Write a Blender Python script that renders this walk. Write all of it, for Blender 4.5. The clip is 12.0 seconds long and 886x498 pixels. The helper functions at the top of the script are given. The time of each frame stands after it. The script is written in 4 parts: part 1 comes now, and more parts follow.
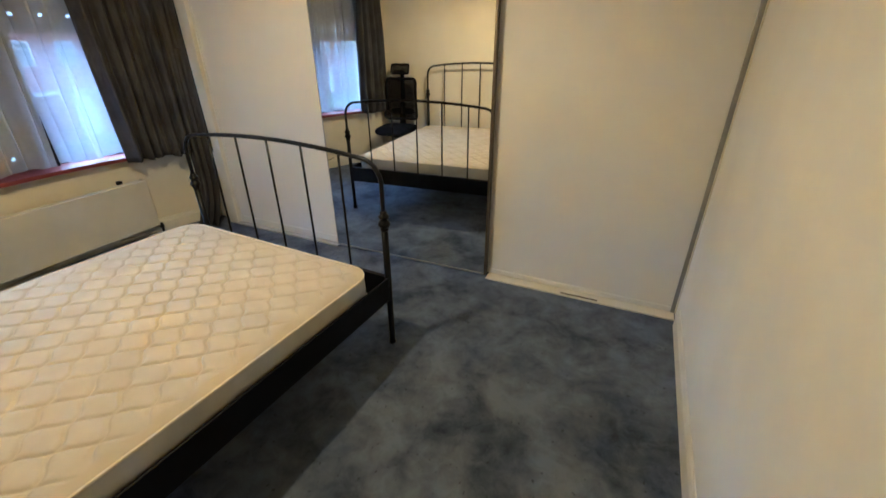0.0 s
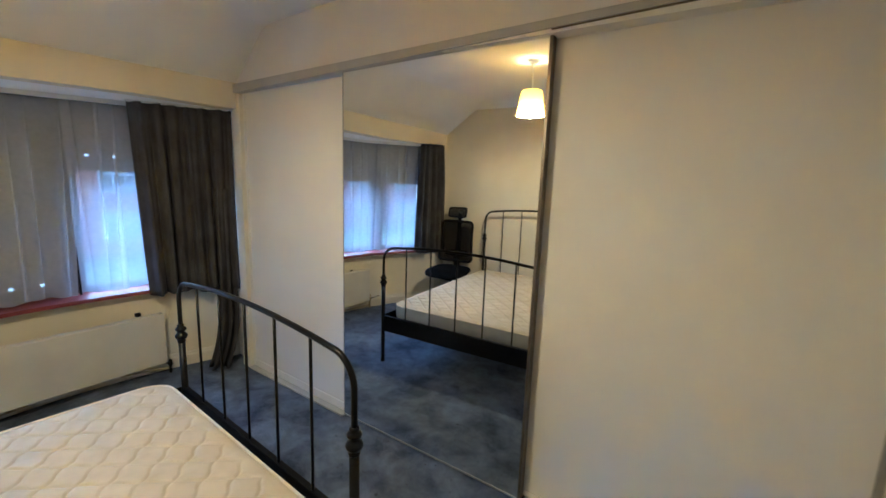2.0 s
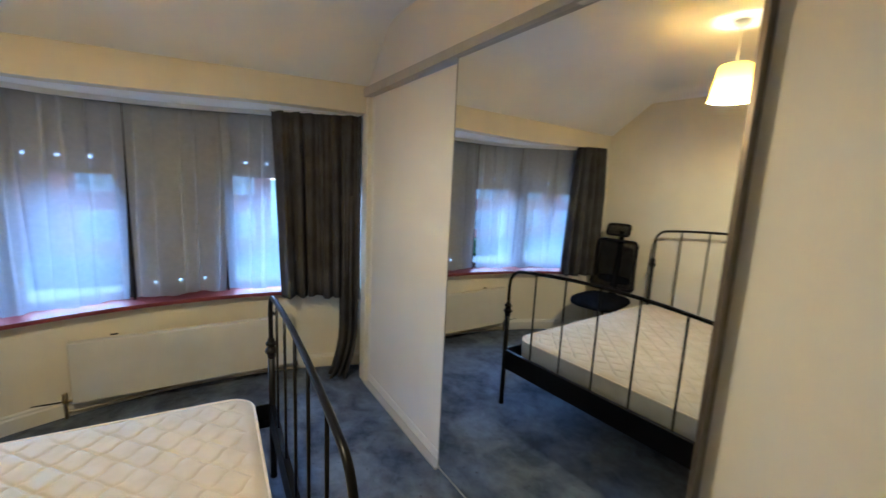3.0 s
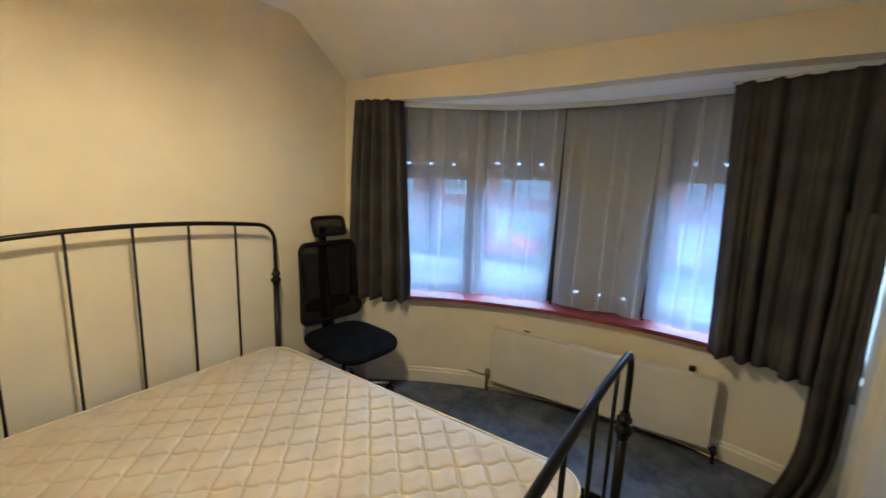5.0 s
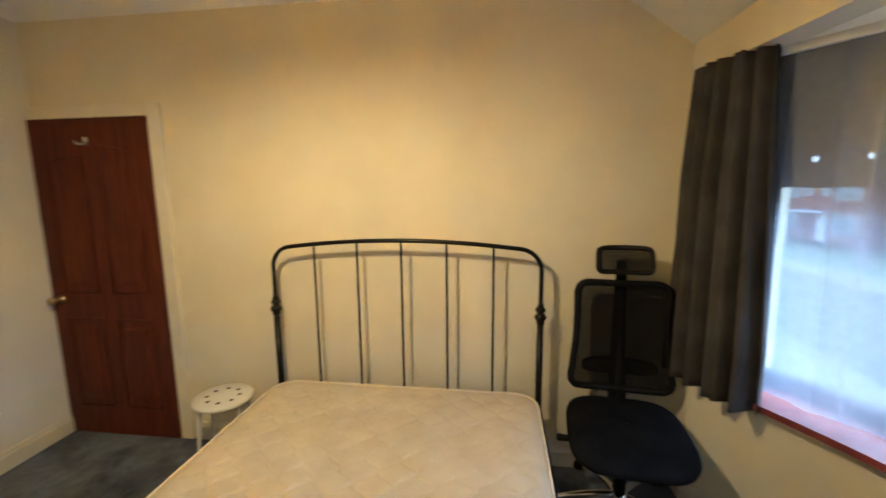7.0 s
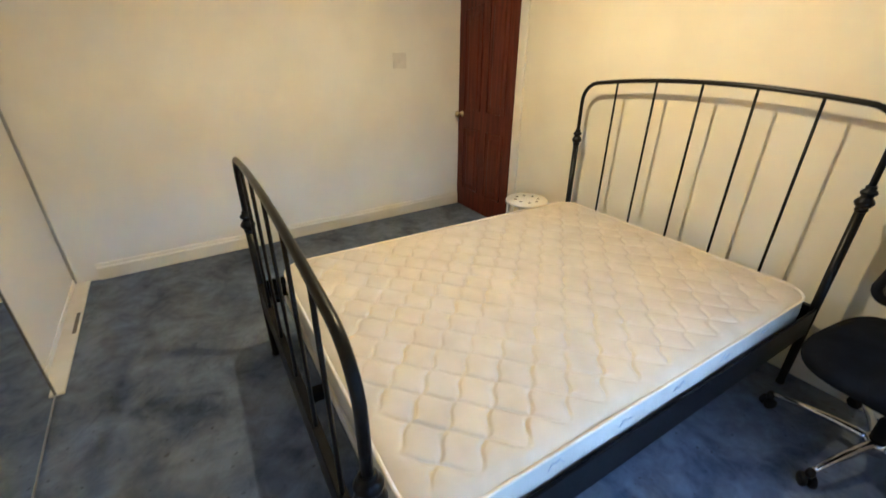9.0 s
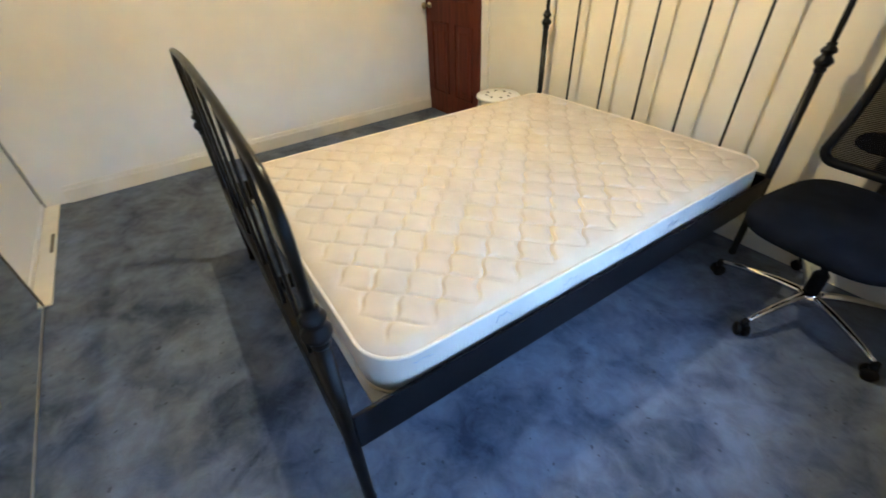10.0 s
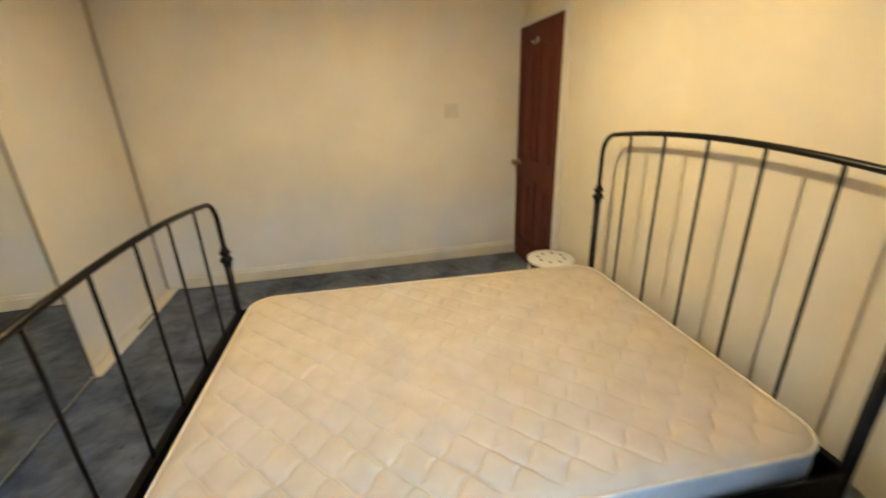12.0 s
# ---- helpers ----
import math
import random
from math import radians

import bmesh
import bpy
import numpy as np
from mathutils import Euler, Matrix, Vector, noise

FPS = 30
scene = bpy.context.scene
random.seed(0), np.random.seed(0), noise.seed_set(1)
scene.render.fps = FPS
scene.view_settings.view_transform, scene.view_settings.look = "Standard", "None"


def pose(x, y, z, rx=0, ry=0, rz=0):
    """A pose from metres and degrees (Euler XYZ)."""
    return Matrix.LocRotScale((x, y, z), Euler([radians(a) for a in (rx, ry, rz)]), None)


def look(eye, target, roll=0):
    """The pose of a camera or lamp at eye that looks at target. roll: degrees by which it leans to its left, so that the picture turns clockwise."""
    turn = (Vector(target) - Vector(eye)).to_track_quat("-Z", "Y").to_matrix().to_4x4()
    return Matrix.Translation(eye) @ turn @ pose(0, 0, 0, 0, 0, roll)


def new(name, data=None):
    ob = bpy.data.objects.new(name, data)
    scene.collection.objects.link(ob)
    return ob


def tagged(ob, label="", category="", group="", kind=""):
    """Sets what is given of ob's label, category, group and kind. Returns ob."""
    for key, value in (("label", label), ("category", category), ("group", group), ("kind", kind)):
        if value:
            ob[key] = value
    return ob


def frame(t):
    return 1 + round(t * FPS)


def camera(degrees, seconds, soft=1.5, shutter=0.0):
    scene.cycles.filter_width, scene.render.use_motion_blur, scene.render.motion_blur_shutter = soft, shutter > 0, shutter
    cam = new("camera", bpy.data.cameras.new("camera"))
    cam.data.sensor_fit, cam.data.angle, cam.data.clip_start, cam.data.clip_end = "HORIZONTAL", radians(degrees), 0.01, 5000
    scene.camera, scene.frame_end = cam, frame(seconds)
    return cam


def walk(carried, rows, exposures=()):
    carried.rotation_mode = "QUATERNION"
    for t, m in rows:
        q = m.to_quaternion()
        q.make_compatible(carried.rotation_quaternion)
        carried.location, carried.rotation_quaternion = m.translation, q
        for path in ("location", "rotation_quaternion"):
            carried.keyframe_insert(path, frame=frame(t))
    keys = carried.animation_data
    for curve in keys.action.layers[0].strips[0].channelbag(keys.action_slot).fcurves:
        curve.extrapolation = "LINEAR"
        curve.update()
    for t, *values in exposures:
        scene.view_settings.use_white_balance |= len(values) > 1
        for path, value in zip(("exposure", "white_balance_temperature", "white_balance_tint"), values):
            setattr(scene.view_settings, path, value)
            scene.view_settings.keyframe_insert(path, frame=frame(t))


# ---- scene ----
cam = camera(94.48, 12.0, shutter=0.3)
PATH = [
    (0, (2.544, 0.639, 1.513), (1.729, 2.232, 0.619), -0.3),
    (0.5, (2.528, 0.671, 1.542), (1.691, 2.364, 0.884), 0.6),
    (1, (2.503, 0.829, 1.582), (1.610, 2.555, 1.106), 1.1),
    (1.5, (2.491, 1.049, 1.640), (1.491, 2.739, 1.261), 1.9),
    (2, (2.423, 1.323, 1.614), (1.230, 2.895, 1.289), 2.0),
    (2.5, (2.310, 1.617, 1.617), (0.870, 2.972, 1.318), 2.0),
    (3, (2.178, 1.917, 1.631), (0.465, 2.900, 1.312), 2.7),
    (3.5, (2.008, 2.130, 1.581), (0.087, 2.580, 1.258), 2.6),
    (3.7, (1.915, 2.168, 1.571), (-0.045, 2.397, 1.245), 2.41),
    (5.3, (1.294, 2.362, 1.580), (-0.172, 1.052, 1.213), 2.06),
    (5.5, (1.157, 2.356, 1.601), (-0.188, 0.927, 1.216), 1.8),
    (6, (0.785, 2.322, 1.591), (-0.187, 0.619, 1.198), 1.1),
    (6.5, (0.487, 2.267, 1.563), (0.001, 0.363, 1.187), 0.6),
    (7, (0.211, 2.199, 1.574), (0.469, 0.225, 1.274), -0.5),
    (7.5, (0.046, 2.208, 1.597), (1.020, 0.491, 1.277), -0.1),
    (7.7, (-0.027, 2.210, 1.593), (1.164, 0.639, 1.259), -0.22),
    (9.5, (-0.545, 2.316, 1.359), (0.957, 1.504, 0.317), -2.7),
    (10, (-0.598, 2.251, 1.319), (0.754, 1.385, 0.127), -2.6),
    (10.5, (-0.658, 2.055, 1.293), (0.568, 1.039, 0.083), -3.7),
    (11, (-0.649, 1.761, 1.310), (0.563, 0.631, 0.189), -1.5),
    (11.5, (-0.654, 1.545, 1.388), (0.815, 0.602, 0.412), -2.1),
    (12, (-0.679, 1.411, 1.476), (1.166, 1.079, 0.779), -1.9),
]
walk(cam, [(t, look(eye, target, roll)) for t, eye, target, roll in PATH],
     [(0.0, 3.48, 5050, 10), (2.5, 3.37, 4750, 10), (3.5, 3.4, 4800, 10), (5.5, 3.18, 5250, 10), (6.5, 3.1, 5550, 10), (7.0, 3.35, 5850, 10), (7.5, 3.55, 5800, 10), (9.5, 3.82, 4950, 10), (10.0, 3.95, 4950, 10), (10.5, 4.05, 5150, 10), (11.0, 3.8, 5600, 10), (11.5, 3.65, 5600, 10), (12.0, 3.6, 5600, 10)])

# ---- world, sun and lamps ----
world = bpy.data.worlds.new("world")
scene.world = world
world.use_nodes = True
wn = world.node_tree.nodes
sky = wn.new("ShaderNodeTexSky")
sky.sky_type = "NISHITA"
sky.sun_disc = False
sky.ozone_density = 3.0
sky.dust_density = 1.0
sky.sun_elevation = radians(50)
sky.sun_rotation = radians(-90)
wn["Background"].inputs["Strength"].default_value = 0.098
world.node_tree.links.new(sky.outputs["Color"], wn["Background"].inputs["Color"])
sun_data = bpy.data.lights.new("sun", "SUN")
sun_data.energy, sun_data.angle, sun_data.color = 1.6, radians(100), (0.52, 0.76, 1.0)
sun = new("sun", sun_data)
sun.matrix_world = look((-25, 0, 30), (0, 0, 0))

LAMP = (0.952, 1.394, 2.292)
bulb_data = bpy.data.lights.new("pendant_bulb_light", "POINT")
bulb_data.energy, bulb_data.color, bulb_data.shadow_soft_size = 5.9, (1.0, 0.735, 0.365), 0.038
bulb_light = new("pendant_bulb_light", bulb_data)
bulb_light.location = (LAMP[0], LAMP[1], LAMP[2] - 0.078)


# ---- materials ----
def mat_new(name):
    m = bpy.data.materials.new(name)
    m.use_nodes = True
    return m, m.node_tree.nodes, m.node_tree.links, m.node_tree.nodes["Principled BSDF"]


def surface(name, a, b, scale=8.0, rough=0.6, metal=0.0, fine=120.0, bump=0.1, depth=0.002, low=0.35, high=0.65, stretch=(1, 1, 1), spec=0.5, coat=0.0):
    """Two tones mixed by a large noise, with a fine relief."""
    m, n, l, p = mat_new(name)
    tc = n.new("ShaderNodeTexCoord")
    mp = n.new("ShaderNodeMapping")
    mp.inputs["Scale"].default_value = stretch
    l.new(tc.outputs["Object"], mp.inputs["Vector"])
    big = n.new("ShaderNodeTexNoise")
    big.inputs["Scale"].default_value, big.inputs["Detail"].default_value = scale, 5.0
    small = n.new("ShaderNodeTexNoise")
    small.inputs["Scale"].default_value, small.inputs["Detail"].default_value = fine, 3.0
    for t in (big, small):
        l.new(mp.outputs["Vector"], t.inputs["Vector"])
    ramp = n.new("ShaderNodeValToRGB")
    ramp.color_ramp.elements[0].position, ramp.color_ramp.elements[1].position = low, high
    ramp.color_ramp.elements[0].color, ramp.color_ramp.elements[1].color = (*a, 1), (*b, 1)
    l.new(big.outputs["Fac"], ramp.inputs["Fac"])
    l.new(ramp.outputs["Color"], p.inputs["Base Color"])
    bp = n.new("ShaderNodeBump")
    bp.inputs["Strength"].default_value, bp.inputs["Distance"].default_value = bump, depth
    l.new(small.outputs["Fac"], bp.inputs["Height"])
    l.new(bp.outputs["Normal"], p.inputs["Normal"])
    rr = n.new("ShaderNodeMapRange")
    rr.inputs["To Min"].default_value, rr.inputs["To Max"].default_value = max(0.02, rough - 0.06), min(1.0, rough + 0.06)
    l.new(small.outputs["Fac"], rr.inputs["Value"])
    l.new(rr.outputs["Result"], p.inputs["Roughness"])
    p.inputs["Metallic"].default_value = metal
    p.inputs["Specular IOR Level"].default_value = spec
    p.inputs["Coat Weight"].default_value = coat
    return m


def carpet_material():
    """Trodden cut pile: patches that lean different ways, scuffs, and a fine nap."""
    m, n, l, p = mat_new("carpet_pile")
    tc = n.new("ShaderNodeTexCoord")
    a = n.new("ShaderNodeTexNoise")
    a.inputs["Scale"].default_value, a.inputs["Detail"].default_value, a.inputs["Distortion"].default_value = 3.2, 4.0, 0.8
    b = n.new("ShaderNodeTexNoise")
    b.inputs["Scale"].default_value, b.inputs["Detail"].default_value, b.inputs["Distortion"].default_value = 13.0, 9.0, 0.5
    b.inputs["Roughness"].default_value = 0.68
    c = n.new("ShaderNodeTexNoise")
    c.inputs["Scale"].default_value, c.inputs["Detail"].default_value = 420.0, 2.0
    for t in (a, b, c):
        l.new(tc.outputs["Object"], t.inputs["Vector"])
    add = n.new("ShaderNodeMath")
    add.operation = "MULTIPLY_ADD"
    add.inputs[1].default_value = 0.62
    l.new(b.outputs["Fac"], add.inputs[0])
    l.new(a.outputs["Fac"], add.inputs[2])
    ramp = n.new("ShaderNodeValToRGB")
    ramp.color_ramp.elements[0].position, ramp.color_ramp.elements[1].position = 0.56, 1.07
    ramp.color_ramp.elements[0].color, ramp.color_ramp.elements[1].color = (0.028, 0.039, 0.066, 1), (0.156, 0.182, 0.242, 1)
    l.new(add.outputs[0], ramp.inputs["Fac"])
    spot = n.new("ShaderNodeTexNoise")
    spot.inputs["Scale"].default_value, spot.inputs["Detail"].default_value = 38.0, 1.0
    l.new(tc.outputs["Object"], spot.inputs["Vector"])
    sr = n.new("ShaderNodeMapRange")
    sr.inputs["From Min"].default_value, sr.inputs["From Max"].default_value = 0.70, 0.755
    sr.inputs["To Max"].default_value = 0.6
    l.new(spot.outputs["Fac"], sr.inputs["Value"])
    speck = n.new("ShaderNodeMix")
    speck.data_type = "RGBA"
    speck.inputs["B"].default_value = (0.02, 0.024, 0.032, 1)
    l.new(sr.outputs["Result"], speck.inputs["Factor"])
    l.new(ramp.outputs["Color"], speck.inputs["A"])
    l.new(speck.outputs["Result"], p.inputs["Base Color"])
    p.inputs["Roughness"].default_value = 0.95
    p.inputs["Specular IOR Level"].default_value = 0.1
    p.inputs["Sheen Weight"].default_value = 0.10
    p.inputs["Sheen Roughness"].default_value = 0.5
    mix = n.new("ShaderNodeMath")
    mix.operation = "MULTIPLY_ADD"
    mix.inputs[1].default_value = 0.35
    l.new(c.outputs["Fac"], mix.inputs[0])
    l.new(b.outputs["Fac"], mix.inputs[2])
    bp = n.new("ShaderNodeBump")
    bp.inputs["Strength"].default_value, bp.inputs["Distance"].default_value = 0.5, 0.012
    l.new(mix.outputs[0], bp.inputs["Height"])
    l.new(bp.outputs["Normal"], p.inputs["Normal"])
    return m


def glass_material():
    m, n, l, p = mat_new("window_glass")
    p.inputs["Transmission Weight"].default_value = 1.0
    p.inputs["Roughness"].default_value = 0.0
    p.inputs["IOR"].default_value = 1.05
    p.inputs["Base Color"].default_value = (0.96, 0.98, 0.98, 1)
    return m


def voile_material():
    """Thin net: threads with gaps between them."""
    m, n, l, p = mat_new("voile_net")
    out = n["Material Output"]
    n.remove(p)
    tr = n.new("ShaderNodeBsdfTransparent")
    di = n.new("ShaderNodeBsdfDiffuse")
    tl = n.new("ShaderNodeBsdfTranslucent")
    di.inputs["Color"].default_value = (0.88, 0.86, 0.85, 1)
    tl.inputs["Color"].default_value = (0.33, 0.395, 0.51, 1)
    tc = n.new("ShaderNodeTexCoord")
    ns = n.new("ShaderNodeTexNoise")
    ns.inputs["Scale"].default_value = 30.0
    l.new(tc.outputs["Object"], ns.inputs["Vector"])
    mr = n.new("ShaderNodeMapRange")
    mr.inputs["To Min"].default_value, mr.inputs["To Max"].default_value = 0.37, 0.45
    l.new(ns.outputs["Fac"], mr.inputs["Value"])
    half = n.new("ShaderNodeMixShader")
    half.inputs["Fac"].default_value = 0.44
    l.new(di.outputs[0], half.inputs[1])
    l.new(tl.outputs[0], half.inputs[2])
    mx = n.new("ShaderNodeMixShader")
    l.new(mr.outputs["Result"], mx.inputs["Fac"])
    l.new(tr.outputs[0], mx.inputs[1])
    l.new(half.outputs[0], mx.inputs[2])
    l.new(mx.outputs[0], out.inputs["Surface"])
    return m


def shade_material():
    m, n, l, p = mat_new("lampshade_fabric")
    out = n["Material Output"]
    n.remove(p)
    di = n.new("ShaderNodeBsdfDiffuse")
    tl = n.new("ShaderNodeBsdfTranslucent")
    di.inputs["Color"].default_value = (0.84, 0.72, 0.36, 1)
    tl.inputs["Color"].default_value = (0.54, 0.33, 0.055, 1)
    mx = n.new("ShaderNodeMixShader")
    mx.inputs["Fac"].default_value = 0.45
    l.new(di.outputs[0], mx.inputs[1])
    l.new(tl.outputs[0], mx.inputs[2])
    l.new(mx.outputs[0], out.inputs["Surface"])
    return m


def slot_material():
    m, n, l, p = mat_new("milky_plastic")
    out = n["Material Output"]
    n.remove(p)
    tl = n.new("ShaderNodeBsdfTranslucent")
    tl.inputs["Color"].default_value = (0.55, 0.55, 0.55, 1)
    tr = n.new("ShaderNodeBsdfTransparent")
    mx = n.new("ShaderNodeMixShader")
    mx.inputs["Fac"].default_value = 0.6
    l.new(tr.outputs[0], mx.inputs[1])
    l.new(tl.outputs[0], mx.inputs[2])
    l.new(mx.outputs[0], out.inputs["Surface"])
    return m


def net_material():
    """Open black mesh cloth of a chair back: fine rows of holes."""
    m, n, l, p = mat_new("chair_mesh")
    out = n["Material Output"]
    p.inputs["Base Color"].default_value = (0.006, 0.006, 0.007, 1)
    p.inputs["Roughness"].default_value = 0.85
    p.inputs["Specular IOR Level"].default_value = 0.05
    tr = n.new("ShaderNodeBsdfTransparent")
    tc = n.new("ShaderNodeTexCoord")
    wv = n.new("ShaderNodeTexWave")
    wv.bands_direction = "Z"
    wv.inputs["Scale"].default_value = 52.0
    l.new(tc.outputs["Object"], wv.inputs["Vector"])
    rp = n.new("ShaderNodeValToRGB")
    rp.color_ramp.elements[0].position, rp.color_ramp.elements[1].position = 0.30, 0.75
    rp.color_ramp.elements[0].color, rp.color_ramp.elements[1].color = (1.0, 1.0, 1.0, 1), (0.80, 0.80, 0.80, 1)
    l.new(wv.outputs["Fac"], rp.inputs["Fac"])
    mx = n.new("ShaderNodeMixShader")
    l.new(rp.outputs["Color"], mx.inputs["Fac"])
    l.new(tr.outputs[0], mx.inputs[1])
    l.new(p.outputs[0], mx.inputs[2])
    l.new(mx.outputs[0], out.inputs["Surface"])
    return m


def bulb_material():
    m, n, l, p = mat_new("bulb_glow")
    p.inputs["Emission Color"].default_value = (1.0, 0.78, 0.45, 1)
    p.inputs["Emission Strength"].default_value = 12.0
    return m


def mirror_material():
    m, n, l, p = mat_new("mirror_silver")
    p.inputs["Base Color"].default_value = (0.86, 0.87, 0.86, 1)
    p.inputs["Metallic"].default_value = 1.0
    p.inputs["Roughness"].default_value = 0.0
    return m


WALL = surface("wall_cream_paint", (0.71, 0.645, 0.49), (0.77, 0.705, 0.55), 2.0, 0.75, fine=160, bump=0.12, depth=0.001, spec=0.25)
WALL_PALE = surface("wall_pale_paint", (0.74, 0.705, 0.62), (0.80, 0.765, 0.68), 2.0, 0.75, fine=160, bump=0.12, depth=0.001, spec=0.25)
CEIL = surface("ceiling_white_paint", (0.84, 0.835, 0.82), (0.88, 0.875, 0.86), 2.0, 0.85, fine=140, bump=0.12, depth=0.001, spec=0.2)
TRIM = surface("trim_cream_gloss", (0.70, 0.65, 0.53), (0.78, 0.73, 0.61), 5.0, 0.4, fine=60, bump=0.05, depth=0.001)
CARPET = carpet_material()
PANEL = surface("wardrobe_panel_white", (0.72, 0.69, 0.63), (0.77, 0.74, 0.68), 1.5, 0.5, fine=200, bump=0.06, depth=0.0006, spec=0.35)
ALU = surface("satin_aluminium", (0.30, 0.29, 0.275), (0.37, 0.36, 0.34), 6.0, 0.42, metal=0.45, fine=200, bump=0.03, depth=0.0005)
BRONZE = surface("bronze_aluminium", (0.10, 0.08, 0.065), (0.16, 0.13, 0.10), 6.0, 0.35, metal=0.6, fine=150, bump=0.03, depth=0.0005)
FASCIA = surface("track_fascia_grey", (0.40, 0.385, 0.36), (0.46, 0.445, 0.42), 4.0, 0.5, fine=150, bump=0.04, depth=0.0005)
MIRROR = mirror_material()
GLASS = glass_material()
VOILE = voile_material()
SHADE = shade_material()
NET = net_material()
SLOT = slot_material()
BULB = bulb_material()
MAHOG = surface("mahogany_stain", (0.068, 0.013, 0.005), (0.120, 0.022, 0.008), 6.0, 0.55, fine=90, bump=0.10, depth=0.001, stretch=(6, 6, 0.5), spec=0.25)
SILL = surface("red_brown_sill_paint", (0.15, 0.024, 0.024), (0.22, 0.040, 0.037), 6.0, 0.5, fine=50, bump=0.08, depth=0.001)
FRAME_DARK = surface("dark_window_frame", (0.03, 0.026, 0.024), (0.05, 0.045, 0.04), 8.0, 0.75, fine=80, bump=0.05, depth=0.001, spec=0.15)
SHUTTER = surface("shutter_slat_grey", (0.17, 0.148, 0.125), (0.22, 0.19, 0.165), 5.0, 0.5, fine=80, bump=0.05, depth=0.001)
IRON = surface("black_lacquered_iron", (0.003, 0.003, 0.003), (0.006, 0.005, 0.005), 14.0, 0.32, fine=40, bump=0.015, depth=0.0006, spec=0.22)
RAIL = surface("black_lacquered_rail", (0.003, 0.003, 0.004), (0.005, 0.005, 0.006), 10.0, 0.42, fine=120, bump=0.03, depth=0.0006, spec=0.14)
TICK = surface("mattress_ticking", (0.52, 0.450, 0.335), (0.58, 0.508, 0.390), 9.0, 0.8, fine=380, bump=0.22, depth=0.0012, spec=0.2)
TICK_SIDE = surface("mattress_border", (0.46, 0.44, 0.39), (0.53, 0.51, 0.455), 7.0, 0.8, fine=300, bump=0.2, depth=0.001, spec=0.2)
PIPING = surface("mattress_piping", (0.66, 0.58, 0.44), (0.74, 0.66, 0.52), 20.0, 0.7, fine=300, bump=0.2, depth=0.001)
SCRIBE = surface("blue_grey_print", (0.30, 0.35, 0.42), (0.36, 0.41, 0.48), 20.0, 0.8)
CURTAIN = surface("charcoal_curtain_cloth", (0.046, 0.043, 0.043), (0.074, 0.069, 0.068), 5.0, 0.9, fine=500, bump=0.3, depth=0.0008, spec=0.15)
WHITE_METAL = surface("white_enamel", (0.76, 0.74, 0.69), (0.82, 0.80, 0.75), 5.0, 0.35, fine=60, bump=0.03, depth=0.0008)
RADIATOR = surface("radiator_cream_enamel", (0.62, 0.585, 0.495), (0.68, 0.645, 0.55), 4.0, 0.4, fine=60, bump=0.03, depth=0.0008)
BLACK_PLASTIC = surface("black_plastic", (0.004, 0.004, 0.005), (0.008, 0.008, 0.009), 12.0, 0.55, fine=160, bump=0.05, depth=0.0006, spec=0.14)
SEAT_CLOTH = surface("black_seat_cloth", (0.004, 0.005, 0.007), (0.008, 0.009, 0.012), 10.0, 0.95, fine=600, bump=0.35, depth=0.0008, spec=0.05)
CHROME = surface("chrome", (0.72, 0.72, 0.73), (0.80, 0.80, 0.80), 8.0, 0.10, metal=1.0, fine=30, bump=0.01, depth=0.0003)
BRASS = surface("worn_brass", (0.45, 0.36, 0.20), (0.60, 0.50, 0.30), 30.0, 0.3, metal=1.0, fine=80, bump=0.04, depth=0.0005)
COPPER = surface("painted_pipe", (0.42, 0.34, 0.22), (0.55, 0.46, 0.32), 20.0, 0.5, fine=60, bump=0.05, depth=0.0005)
WHITE_PLASTIC = surface("white_plastic", (0.62, 0.58, 0.51), (0.68, 0.64, 0.56), 10.0, 0.4, fine=80, bump=0.03, depth=0.0004)
PALE_FLEX = surface("white_flex", (0.66, 0.64, 0.60), (0.74, 0.72, 0.68), 20.0, 0.5)
DARK = surface("dark_hole", (0.006, 0.006, 0.006), (0.010, 0.010, 0.010), 10.0, 0.9)
BRICK = surface("red_brick", (0.20, 0.075, 0.06), (0.28, 0.115, 0.09), 3.0, 0.9, fine=14, bump=0.3, depth=0.01)
ROOF = surface("roof_tiles", (0.12, 0.07, 0.055), (0.18, 0.11, 0.09), 3.0, 0.9, fine=20, bump=0.4, depth=0.02)
UPVC = surface("white_frames", (0.50, 0.50, 0.50), (0.56, 0.56, 0.56), 3.0, 0.5)
PANE_FAR = surface("far_pane", (0.08, 0.10, 0.12), (0.22, 0.25, 0.28), 0.6, 0.25, fine=2, bump=0.02)
ASPHALT = surface("asphalt", (0.040, 0.041, 0.042), (0.055, 0.056, 0.057), 1.2, 0.9, fine=40, bump=0.3, depth=0.01)
PAVING = surface("pavement_slabs", (0.085, 0.084, 0.080), (0.12, 0.118, 0.112), 1.5, 0.9, fine=20, bump=0.2, depth=0.01)
GRASS = surface("verge_grass", (0.04, 0.07, 0.025), (0.08, 0.12, 0.05), 2.0, 0.95, fine=40, bump=0.5, depth=0.03)
HEDGE = surface("hedge_leaves", (0.02, 0.045, 0.015), (0.05, 0.09, 0.03), 8.0, 0.9, fine=30, bump=0.6, depth=0.03)
CAR_RED = surface("red_car_paint", (0.42, 0.02, 0.03), (0.48, 0.03, 0.04), 2.0, 0.2, fine=20, bump=0.0, coat=0.6)
CAR_BLUE = surface("pale_blue_car_paint", (0.16, 0.36, 0.46), (0.20, 0.42, 0.52), 2.0, 0.2, fine=20, bump=0.0, coat=0.6)
